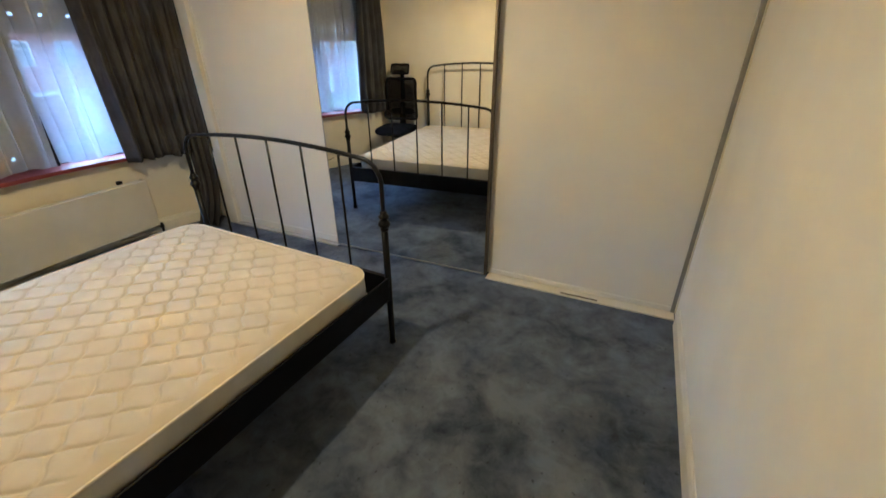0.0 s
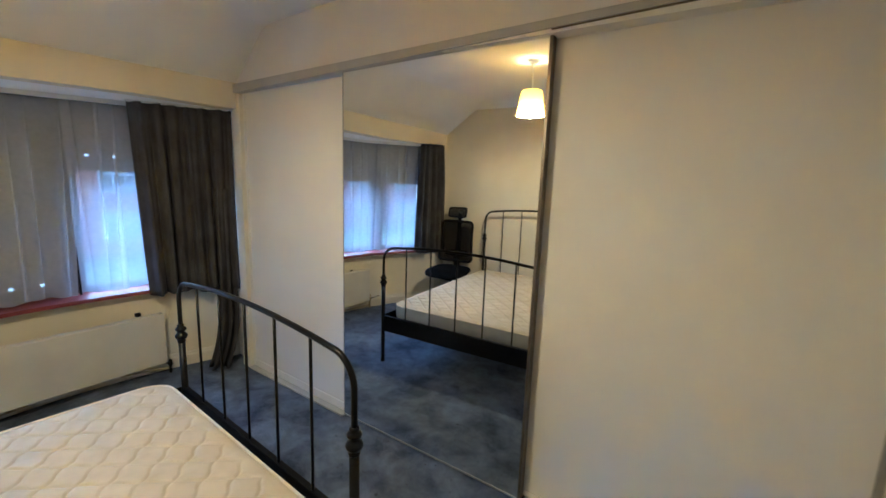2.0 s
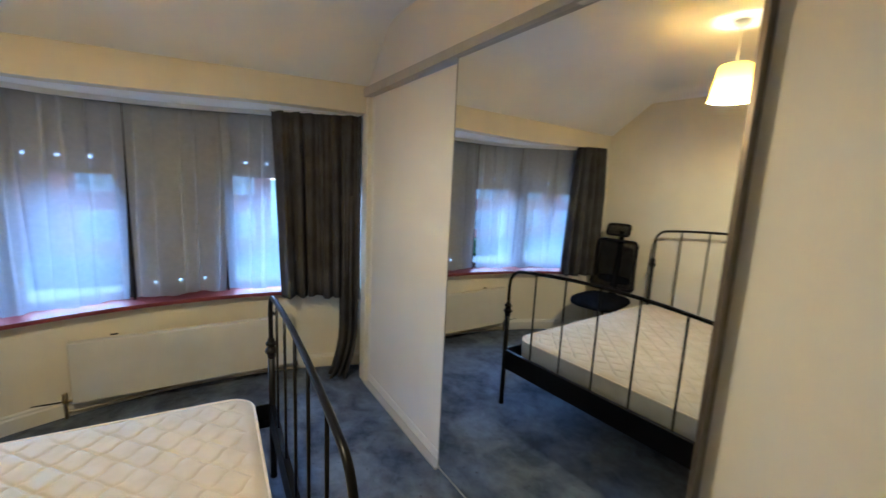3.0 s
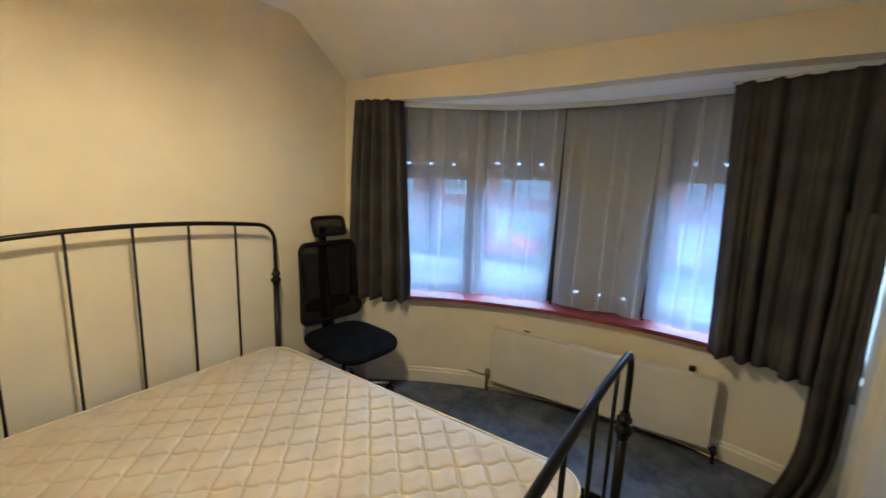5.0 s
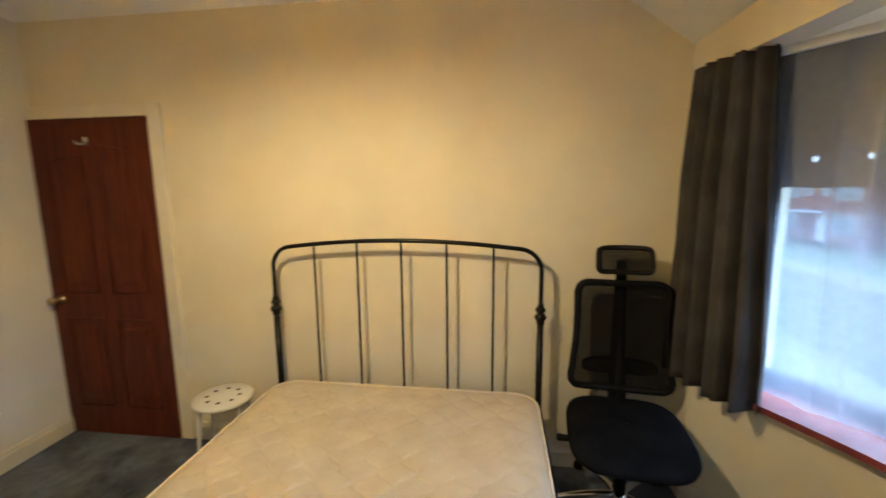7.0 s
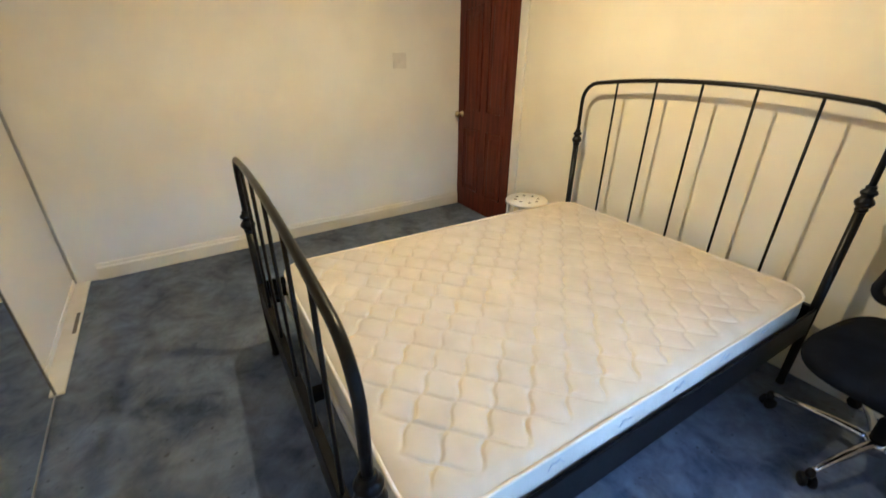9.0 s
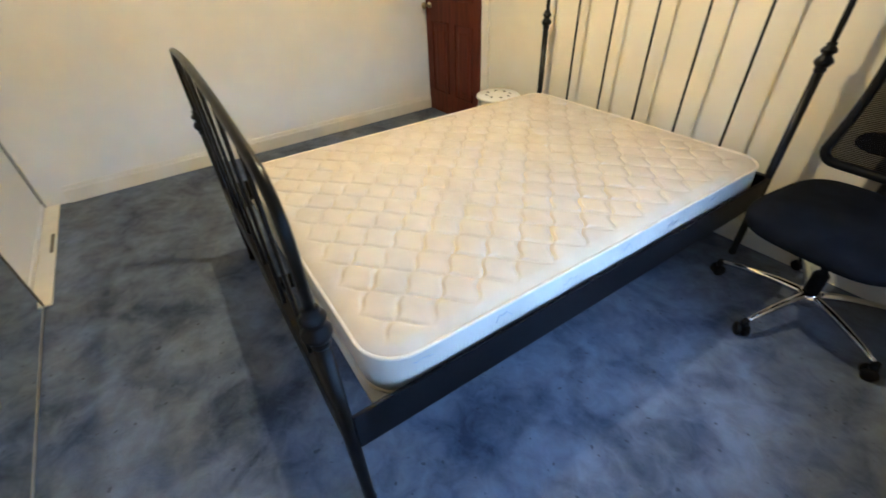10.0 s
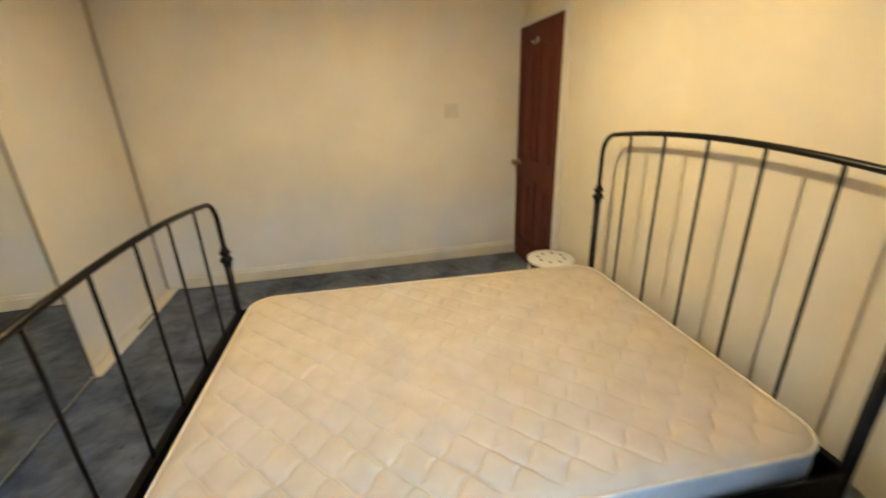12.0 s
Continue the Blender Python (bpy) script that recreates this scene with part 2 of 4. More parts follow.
RUBBER = surface("tyre_rubber", (0.015, 0.015, 0.015), (0.025, 0.025, 0.025), 10.0, 0.9)


# ---- mesh helpers ----
def part(name, bm, material, parent=None, label="", smooth=False):
    """Link a bmesh as one mesh object under a thing or a part."""
    me = bpy.data.meshes.new(name)
    bm.normal_update()
    bm.to_mesh(me)
    bm.free()
    if material is not None:
        me.materials.append(material)
    if smooth:
        for f in me.polygons:
            f.use_smooth = True
    ob = new(name, me)
    if parent is not None:
        ob.parent = parent
    if label:
        ob["label"] = label
    return ob


def thing(name, label, category, m=None, group="", kind=""):
    ob = new(name)
    ob.empty_display_size = 0.1
    if m is not None:
        ob.matrix_basis = m
    return tagged(ob, label, category, group, kind)


def soften(ob, width, segments=2, angle=35):
    md = ob.modifiers.new("bevel", "BEVEL")
    md.width, md.segments, md.limit_method, md.angle_limit = width, segments, "ANGLE", radians(angle)
    md.harden_normals = False
    return ob


def box(x0, x1, y0, y1, z0, z1, bm=None, bev=0.0):
    bm = bm or bmesh.new()
    made = bmesh.ops.create_cube(bm, size=1.0)["verts"]
    for v in made:
        v.co = ((x0 + x1) / 2 + v.co.x * (x1 - x0), (y0 + y1) / 2 + v.co.y * (y1 - y0), (z0 + z1) / 2 + v.co.z * (z1 - z0))
    if bev:
        es = list({e for v in made for e in v.link_edges})
        bmesh.ops.bevel(bm, geom=es, offset=bev, segments=2, affect="EDGES", profile=0.5)
    return bm


def prism(outline, z0, z1, bm=None):
    """A flat outline of (x, y), extruded from z0 to z1."""
    bm = bm or bmesh.new()
    lo = [bm.verts.new((x, y, z0)) for x, y in outline]
    hi = [bm.verts.new((x, y, z1)) for x, y in outline]
    bm.faces.new(lo[::-1])
    bm.faces.new(hi)
    for i in range(len(lo)):
        j = (i + 1) % len(lo)
        bm.faces.new((lo[i], lo[j], hi[j], hi[i]))
    bmesh.ops.recalc_face_normals(bm, faces=bm.faces[:])
    return bm


def tube(pts, r, n=12, bm=None, closed=False, radii=None):
    """A round bar along a line of points."""
    bm = bm or bmesh.new()
    pts = [Vector(p) for p in pts]
    rings = []
    up = None
    for i, p in enumerate(pts):
        a = pts[i - 1] if i or closed else p
        b = pts[(i + 1) % len(pts)] if i < len(pts) - 1 or closed else p
        d = (b - a).normalized()
        if up is None:
            up = Vector((0, 0, 1)) if abs(d.z) < 0.9 else Vector((1, 0, 0))
        s = d.cross(up).normalized()
        up = s.cross(d).normalized()
        rr = radii[i] if radii else r
        rings.append([bm.verts.new(p + rr * (math.cos(2 * math.pi * k / n) * s + math.sin(2 * math.pi * k / n) * up)) for k in range(n)])
    m = len(rings)
    for i in range(m if closed else m - 1):
        q, w = rings[i], rings[(i + 1) % m]
        for k in range(n):
            f = bm.faces.new((q[k], q[(k + 1) % n], w[(k + 1) % n], w[k]))
            f.smooth = True
    if not closed:
        bm.faces.new(rings[0][::-1])
        bm.faces.new(rings[-1])
    bmesh.ops.recalc_face_normals(bm, faces=bm.faces[:])
    return bm


def lathe(profile, x=0.0, y=0.0, n=20, bm=None, cap=True):
    """A turned shape: (radius, z) pairs round an upright axis."""
    bm = bm or bmesh.new()
    rings = [[bm.verts.new((x + r * math.cos(2 * math.pi * k / n), y + r * math.sin(2 * math.pi * k / n), z)) for k in range(n)] for r, z in profile]
    for a, b in zip(rings, rings[1:]):
        for k in range(n):
            f = bm.faces.new((a[k], a[(k + 1) % n], b[(k + 1) % n], b[k]))
            f.smooth = True
    if cap:
        bm.faces.new(rings[0][::-1])
        bm.faces.new(rings[-1])
    bmesh.ops.recalc_face_normals(bm, faces=bm.faces[:])
    return bm


def curve_pts(ctrl, steps=10):
    """A smooth line through control points (Catmull-Rom)."""
    c = [Vector(p) for p in ctrl]
    c = [2 * c[0] - c[1]] + c + [2 * c[-1] - c[-2]]
    out = []
    for i in range(1, len(c) - 2):
        for k in range(steps):
            t = k / steps
            p0, p1, p2, p3 = c[i - 1:i + 3]
            out.append(0.5 * (2 * p1 + (p2 - p0) * t + (2 * p0 - 5 * p1 + 4 * p2 - p3) * t * t + (3 * p1 - p0 - 3 * p2 + p3) * t ** 3))
    out.append(c[-2])
    return out


def grid_mesh(rows, bm=None, wrap=False):
    """Faces over a table of points, row by row."""
    bm = bm or bmesh.new()
    vs = [[bm.verts.new(p) for p in row] for row in rows]
    for a, b in zip(vs, vs[1:]):
        for k in range(len(a) if wrap else len(a) - 1):
            f = bm.faces.new((a[k], a[(k + 1) % len(a)], b[(k + 1) % len(a)], b[k]))
            f.smooth = True
    return bm


# ---- the plan ----
CEILING = 2.645
BAY = (1.584, 2.022)          # centre of the bow's arc
R_APRON = 2.925
WEST_S, WEST_N = (-0.71, 0.0), (-0.86, 2.96)
EAST_S, EAST_N = (2.980, -0.05), (2.8545, 3.70)
WARD = pose(-0.88, 2.962, 0, 0, 0, 1.9)   # wardrobe front, x along the doors


def arc(r, deg):
    a = radians(deg)
    return (BAY[0] - r * math.cos(a), BAY[1] + r * math.sin(a))


def west_x(y):
    return WEST_S[0] + (WEST_N[0] - WEST_S[0]) * y / WEST_N[1]


def east_x(y):
    return EAST_S[0] + (EAST_N[0] - EAST_S[0]) * (y - EAST_S[1]) / (EAST_N[1] - EAST_S[1])


def structure(name, bm, material, label, category):
    return tagged(part(name, bm, material), label, category, "", "structure")


structure("floor", box(-1.75, 3.3, -0.3, 3.9, -0.2, 0.0), CARPET, "blue-grey cut-pile carpet, trodden and faded in patches", "carpet")

# south wall with the door opening
D0, D1, DH = 2.192, 2.974, 1.987
bm = box(-1.2, D0 - 0.005, -0.15, 0.0, 0, 2.75)
box(D1 + 0.005, 3.2, -0.15, 0.0, 0, 2.75, bm)
box(D0 - 0.005, D1 + 0.005, -0.15, 0.0, DH + 0.005, 2.75, bm)
structure("wall_south", bm, WALL, "cream painted plaster wall behind the headboard", "wall")
structure("wall_hall", box(1.9, 3.2, -0.45, -0.35, -0.1, 2.75), WALL, "plain cream wall beyond the bedroom door", "wall")

structure("wall_east", prism([EAST_S, (3.2, -0.15), (3.2, 3.9), EAST_N], 0, 2.75), WALL_PALE, "pale cream painted plaster wall with faint marks", "wall")
structure("wall_north", box(-1.6, 3.2, 3.70, 3.85, 0, 2.75), WALL_PALE, "plain wall behind the fitted wardrobe", "wall")

# beam over the bay, with the room's low wall line
HEAD_LINE = ((-0.5, 2.108), (0.0, 2.105), (0.4, 2.078), (1.1, 2.064), (1.6, 2.076), (2.0, 2.092), (2.3, 2.104), (2.85, 2.110), (4.0, 2.112))


def bay_head(y):
    """Height of the bay's head, which has sagged a little in the middle."""
    for (a, za), (b, zb) in zip(HEAD_LINE, HEAD_LINE[1:]):
        if y <= b:
            return za + (zb - za) * max(0.0, y - a) / (b - a)
    return HEAD_LINE[-1][1]


rows = []
for i in range(25):
    y = -0.1 + 3.8 * i / 24
    lo = bay_head(y)
    rows.append([(west_x(y), y, lo), (west_x(y), y, 2.34), (west_x(y) - 0.12, y, 2.34), (west_x(y) - 0.12, y, lo)])
bm = grid_mesh(rows, wrap=True)
bmesh.ops.recalc_face_normals(bm, faces=bm.faces[:])
for f in bm.faces:
    f.smooth = False
structure("wall_west", bm, WALL, "cream painted beam across the head of the bay", "wall")
structure("wall_nib", prism([(WEST_S[0], 0.0), arc(R_APRON, -38.2), arc(R_APRON + 0.25, -38.2), (-1.15, 0.0)], 0, 2.11), WALL, "short cream wall return beside the bay", "wall")

# ceiling: flat in the middle, sloping down to the beam, softly coved
def ceiling_rows():
    rows = []
    for y, drop in ((-0.1, 0.11), (0.0, 0.11), (0.012, 0.07), (0.04, 0.035), (0.09, 0.010), (0.16, 0.0), (1.0, 0.0), (2.0, 0.0), (3.0, 0.0), (3.75, 0.0)):
        t = y / 3.0
        x0, z0, x1 = -0.715 - 0.15 * t, 2.228 + 0.072 * t, -0.15 - 0.31 * t
        e = east_x(max(y, 0.0))
        prof = [(x0 - 0.12, z0), (x0, z0), (x0 + 0.3 * (x1 - x0), z0 + 0.3 * (CEILING - z0)), (x0 + 0.75 * (x1 - x0), z0 + 0.76 * (CEILING - z0)),
                (x0 + 0.93 * (x1 - x0), z0 + 0.93 * (CEILING - z0)), (x1 + 0.05, CEILING - 0.006), (x1 + 0.16, CEILING),
                (e - 0.16, CEILING), (e - 0.09, CEILING - 0.010), (e - 0.04, CEILING - 0.035), (e - 0.012, CEILING - 0.07), (e, CEILING - 0.11), (e + 0.3, CEILING - 0.11)]
        rows.append([(a, y, min(b, CEILING - drop)) for a, b in prof])
    return rows


bm = grid_mesh(ceiling_rows())
lid = bmesh.ops.extrude_face_region(bm, geom=bm.faces[:])
for g in lid["geom"]:
    if isinstance(g, bmesh.types.BMVert):
        g.co.z += 0.12
bmesh.ops.recalc_face_normals(bm, faces=bm.faces[:])
structure("ceiling", bm, CEIL, "white painted ceiling sloping down towards the bay", "ceiling")

# bay: apron wall, soffit, sill, skirting
def ring(r0, r1, a0, a1, z0, z1, steps=36, bm=None):
    inner = [arc(r0, a0 + (a1 - a0) * i / steps) for i in range(steps + 1)]
    outer = [arc(r1, a0 + (a1 - a0) * i / steps) for i in range(steps + 1)]
    return prism(inner + outer[::-1], z0, z1, bm)


A0, A1 = -38.2, 20.5
structure("wall_bay_apron", ring(R_APRON, R_APRON + 0.25, A0, A1 + 3, 0, 0.679), WALL, "curved cream wall under the bow window", "wall")
soff = [arc(3.30, A0 - 1 + (A1 + 12 - A0) * i / 30) for i in range(31)]
rows = []
for i in range(25):
    y = -0.1 + 3.7 * i / 24
    x1 = min(soff, key=lambda p: abs(p[1] - y))[0]
    lo = bay_head(y) + 0.004
    rows.append([(west_x(y) - 0.10, y, lo), (west_x(y) - 0.10, y, 2.2), (x1, y, 2.2), (x1, y, lo)])
bm = grid_mesh(rows, wrap=True)
bmesh.ops.recalc_face_normals(bm, faces=bm.faces[:])
structure("ceiling_bay", bm, CEIL, "white flat soffit of the bay", "ceiling")
bm = prism([(-0.90, 3.03), (-1.42, 3.04), (-1.42, 3.08), (-0.90, 3.07)], 0, 2.11)
structure("wall_bay_end", bm, WALL, "plain board closing the bay beside the wardrobe", "wall")


def skirting(name, path, label):
    """A moulded board along a line on the floor; the room lies on the line's left."""
    prof = [(0.0, 0.0), (0.016, 0.0), (0.016, 0.085), (0.010, 0.098), (0.010, 0.108), (0.004, 0.118), (0.0, 0.118)]
    rows = []
    for i, p in enumerate(path):
        a, b = Vector(path[max(i - 1, 0)]), Vector(path[min(i + 1, len(path) - 1)])
        d = (b - a).normalized()
        nrm = Vector((-d.y, d.x))
        rows.append([(p[0] + nrm.x * o, p[1] + nrm.y * o, z) for o, z in prof])
    bm = grid_mesh(rows, wrap=True)
    bm.faces.new([v for v in bm.verts][:len(prof)][::-1])
    bm.verts.ensure_lookup_table()
    bm.faces.new([bm.verts[len(bm.verts) - len(prof) + k] for k in range(len(prof))])
    for f in bm.faces:
        f.smooth = False
    bmesh.ops.recalc_face_normals(bm, faces=bm.faces[:])
    return structure(name, bm, TRIM, label, "skirting board")


skirting("baseboard_east", [EAST_S, (east_x(3.03), 3.03)], "cream gloss skirting board along the pale wall")
skirting("baseboard_south", [(-0.70, 0.0), (D0 - 0.10, 0.0)], "cream gloss skirting board behind the bed")
skirting("baseboard_bay", [arc(R_APRON, 20.0 + (A0 - 20.0) * i / 40) for i in range(41)], "cream gloss skirting board round the bay")

# bow window
window = thing("window_1", "curved bow window with dark frames and part-lowered roller shutters", "window", None, "", "structure")
part("window_sill", ring(2.83, 3.06, A0 + 5.2, A1 - 2.0, 0.680, 0.707), SILL, window, "red-brown gloss painted sill")
EDGES = (-36.0, -23.4, -11.7, 0.0, 11.7, 23.0)
part("window_frame", ring(3.06, 3.13, -38.0, 23.5, 0.680, 0.755), FRAME_DARK, window)
part("window_frame", ring(3.06, 3.13, -38.0, 23.5, 2.03, 2.2), FRAME_DARK, window)
for a in EDGES:
    w0, w1 = (0.9, 1.7) if a < -20 else (0.9, 1.1)
    post = part("mullion", prism([arc(3.055, a - w0), arc(3.125, a - w0), arc(3.125, a + w1), arc(3.055, a + w1)], 0.755, 2.03), FRAME_DARK, window)
    part("shutter_guide", prism([arc(3.127, a - 0.55), arc(3.205, a - 0.55), arc(3.205, a + 0.55), arc(3.127, a + 0.55)], 0.755, 2.03), FRAME_DARK, post)
for a, b in zip(EDGES, EDGES[1:]):
    pane = part("pane", prism([arc(3.095, a + (1.7 if a < -20 else 1.1)), arc(3.10, a + (1.7 if a < -20 else 1.1)), arc(3.10, b - 0.9), arc(3.095, b - 0.9)], 0.755, 2.03), GLASS, window)
    pane.visible_shadow = False


def shutter(a, b, low):
    """A roller shutter of interlocking slats, let down to a height; its bottom slat row has light holes."""
    p0, p1 = Vector(arc(3.20, a)), Vector(arc(3.20, b))
    d = (p1 - p0)
    wide = d.length
    d.normalize()
    nrm = Vector((-d.y, d.x))
    box_ob = part("shutter", bmesh.new(), SHUTTER, window, "roller shutter let part of the way down")
    z, k = low, 0
    while z < 2.14:
        holes = k == 2
        hgt = 0.024 if holes else 0.052
        prof = [(0.0, 0.0), (0.0018, 0.005), (0.0030, hgt * 0.5), (0.0018, hgt - 0.005), (0.0, hgt), (-0.006, hgt), (-0.006, 0.0)]
        n = 3 if holes else 0
        for j in range(n + 1):
            s0 = wide * (j / (n + 1)) + (0.014 if j else 0)
            s1 = wide * ((j + 1) / (n + 1)) - (0.014 if j < n else 0)
            rows = [[(p0.x + d.x * s + nrm.x * o, p0.y + d.y * s + nrm.y * o, z + h) for o, h in prof] for s in (s0, s1)]
            part("slat", grid_mesh(rows, wrap=True), SHUTTER, box_ob)
        if holes:
            for j in range(1, n + 1):
                c0, c1 = wide * j / (n + 1) - 0.013, wide * j / (n + 1) + 0.013
                rows = [[(p0.x + d.x * s + nrm.x * o, p0.y + d.y * s + nrm.y * o, z + h) for o, h in ((0.0, 0.002), (0.0, 0.022), (-0.002, 0.022), (-0.002, 0.002))] for s in (c0, c1)]
                part("light_slot", grid_mesh(rows, wrap=True), SLOT, box_ob, "milky light slot")
        z += hgt
        k += 1


for (a, b), low in zip(zip(EDGES, EDGES[1:]), (1.56, 1.58, 0.66, 1.60, 1.60)):
    shutter(a, b, low)

# ---- door ----
door = thing("door_1", "closed dark mahogany-stained panelled bedroom door", "door", None, "", "structure")
bm = box(D0, D1, -0.012, 0.030, 0.004, DH)
part("door_leaf", bm, MAHOG, door)


def door_panel(x0, x1, z0, z1, arch=0.0):
    """A sunk field with a raised moulding round it."""
    n = 12
    top = lambda x: z1 + arch * math.sin(math.pi * 0.5 * ((x - x0) / (x1 - x0)))
    loop = [(x0, z0), (x1, z0)] + [(x1 + (x0 - x1) * i / n, top(x1 + (x0 - x1) * i / n)) for i in range(n + 1)]
    part("moulding", tube([(x, 0.031, z) for x, z in loop], 0.006, 8, closed=True), MAHOG, door)
    field = [(x0 + 0.045, z0 + 0.045), (x1 - 0.045, z0 + 0.045), (x1 - 0.045, z1 + arch * 0.55 - 0.05), (x0 + 0.045, z1 - 0.05)]
    b2 = bmesh.new()
    lo = [b2.verts.new((x, 0.030, z)) for x, z in field]
    cx, cz = (field[0][0] + field[1][0]) / 2, (field[0][1] + field[2][1]) / 2
    hi = [b2.verts.new((cx + (x - cx) * 0.80, 0.036, cz + (z - cz) * 0.92)) for x, z in field]
    b2.faces.new(hi)
    for i in range(4):
        b2.faces.new((lo[i], lo[(i + 1) % 4], hi[(i + 1) % 4], hi[i]))
    bmesh.ops.recalc_face_normals(b2, faces=b2.faces[:])
    part("panel", b2, MAHOG, door)


mid = (D0 + D1) / 2
door_panel(D0 + 0.10, mid - 0.05, 0.20, 0.78)
door_panel(mid + 0.05, D1 - 0.10, 0.20, 0.78)
door_panel(D0 + 0.10, mid - 0.05, 0.95, 1.78, 0.05)
door_panel(mid + 0.05, D1 - 0.10, 0.95, 1.78, -0.03)
knob = lathe([(0.026, 0.0), (0.026, 0.006), (0.010, 0.012), (0.010, 0.035), (0.024, 0.045), (0.028, 0.058), (0.022, 0.070), (0.008, 0.074)], n=20)
bmesh.ops.rotate(knob, verts=knob.verts[:], matrix=Matrix.Rotation(radians(-90), 3, "X"))
bmesh.ops.translate(knob, verts=knob.verts[:], vec=(D1 - 0.065, 0.030, 0.90))
part("door_knob", knob, BRASS, door, "worn brass door knob")
hook = box(2.575, 2.605, 0.030, 0.035, 1.835, 1.880)
for s in (-1, 1):
    tube(curve_pts([(2.59, 0.034, 1.855), (2.59 + s * 0.012, 0.05, 1.838), (2.59 + s * 0.022, 0.066, 1.838), (2.59 + s * 0.026, 0.070, 1.856)], 5), 0.005, 8, hook)
part("coat_hook", hook, CHROME, door, "small chrome double coat hook")
trim_bm = box(D0 - 0.085, D0 - 0.003, 0.0, 0.024, 0, DH + 0.075, bev=0.004)
box(D0 - 0.003, D1 + 0.012, 0.0, 0.024, DH + 0.004, DH + 0.075, trim_bm, bev=0.004)
structure("trim", trim_bm, TRIM, "cream gloss architrave round the bedroom door", "door frame")
jamb_bm = box(D0 - 0.0045, D0 - 0.0005, -0.149, -0.001, 0, DH)
structure("door_jamb", jamb_bm, TRIM, "cream door lining", "door frame")

# light switch on the pale wall
switch = thing("light_switch", "square white plastic light switch on the pale wall", "switch", pose(east_x(0.645), 0.645, 1.35, 0, 0, 1.8))
part("plate", box(-0.010, 0.002, -0.062, 0.062, -0.050, 0.068, bev=0.003), WHITE_PLASTIC, switch)
part("rocker", box(-0.014, -0.008, -0.012, 0.012, -0.010, 0.028, bev=0.002), WHITE_PLASTIC, switch)

# ---- fitted wardrobe ----
ward = thing("fitted_wardrobe", "fitted sliding wardrobe with white panels and a mirror door", "wardrobe", WARD)
L = 3.752
head = [(0.0, 2.284), (0.0, 2.355), (0.42, 2.649), (L - 0.16, 2.649), (L - 0.002, 2.549), (L - 0.002, 2.222)]
bm = bmesh.new()
fr = [bm.verts.new((x, -0.004, z)) for x, z in head]
bk = [bm.verts.new((x, 0.10, z)) for x, z in head]
bm.faces.new(fr)
bm.faces.new(bk[::-1])
for i in range(6):
    bm.faces.new((fr[i], bk[i], bk[(i + 1) % 6], fr[(i + 1) % 6]))
bmesh.ops.recalc_face_normals(bm, faces=bm.faces[:])
part("header_panel", bm, PANEL, ward, "white board above the sliding doors")
bm = box(0.0, L - 0.003, -0.032, 0.13, 0.0, 1.0)
for v in bm.verts:
    v.co.z = (2.226 if v.co.z < 0.5 else 2.288) + (0.049 if v.co.z < 0.5 else 0.010) * v.co.x / L
    v.co.y += 0.020 * v.co.x / L if v.co.y < 0 else 0.0
soften(part("top_track", bm, FASCIA, ward, "grey top track fascia"), 0.003)
# dark strip added for the shade in the track recess under the fascia
bm = box(2.53, L - 0.004, -0.008, 0.074, 0.0, 1.0)
for v in bm.verts:
    v.co.z = 2.226 + 0.049 * v.co.x / L + (-0.007 if v.co.z < 0.5 else 0.004)
part("track_shade_strip", bm, BRONZE, ward, "dark bronze strip standing in for the shaded track recess over the wide door")
part("bottom_track", box(0.064, 1.225, -0.020, 0.08, 0.0, 0.014, bev=0.003), FASCIA, ward, "low grey floor track")
part("bottom_track", box(2.535, L - 0.003, -0.004, 0.13, 0.0, 0.012, bev=0.003), TRIM, ward, "low cream floor track")
part("side_jamb", box(-0.045, 0.062, -0.012, 0.16, 0.0, 2.222, bev=0.003), TRIM, ward, "cream upright at the end of the wardrobe")


def sliding_door(x0, x1, y, top, facing, stile, lw, rw, rail, label):
    d = part("sliding_door", box(x0 + lw, x1 - rw, y, y + 0.012, 0.018 + rail, top), facing, ward, label)
    part("stile", box(x0, x0 + lw, y - 0.012, y + 0.026, 0.016, top + 0.002, bev=0.002), stile[0], d)
    part("stile", box(x1 - rw, x1, y - 0.012, y + 0.026, 0.016, top + 0.002, bev=0.002), stile[1], d)
    part("bottom_rail", box(x0 + lw, x1 - rw, y - 0.006, y + 0.02, 0.016, 0.018 + rail, bev=0.002), stile[2], d)
    return d


sliding_door(0.066, 1.270, 0.030, 2.228, PANEL, (PANEL, ALU, PANEL), 0.012, 0.008, 0.055, "white sliding wardrobe door")
sliding_door(2.475, L - 0.003, 0.078, 2.268, PANEL, (ALU, ALU, PANEL), 0.020, 0.022, 0.030, "wide white sliding wardrobe door")
MW = 1.280 / 2
mirror_door = part("sliding_door", box(-MW, MW, 0.0, 0.004, 0.026, 2.250), MIRROR, ward, "full-height mirror sliding door")
mirror_door.matrix_basis = pose(1.874, 0.0105, 0, 0, 0, 1.15)
part("backing", box(-MW, MW, 0.0045, 0.022, 0.022, 2.251), BRONZE, mirror_door)
part("stile", box(-MW - 0.006, -MW - 0.0005, -0.002, 0.018, 0.018, 2.251), ALU, mirror_door)
part("stile", box(MW + 0.0005, MW + 0.014, -0.003, 0.042, 0.018, 2.251), BRONZE, mirror_door)
part("bottom_rail", box(-MW, MW, -0.002, 0.022, 0.016, 0.0255), ALU, mirror_door)
part("track_slot", box(3.065, 3.300, 0.006, 0.024, 0.0118, 0.0135), BRONZE, ward, "dark slot in the floor track")
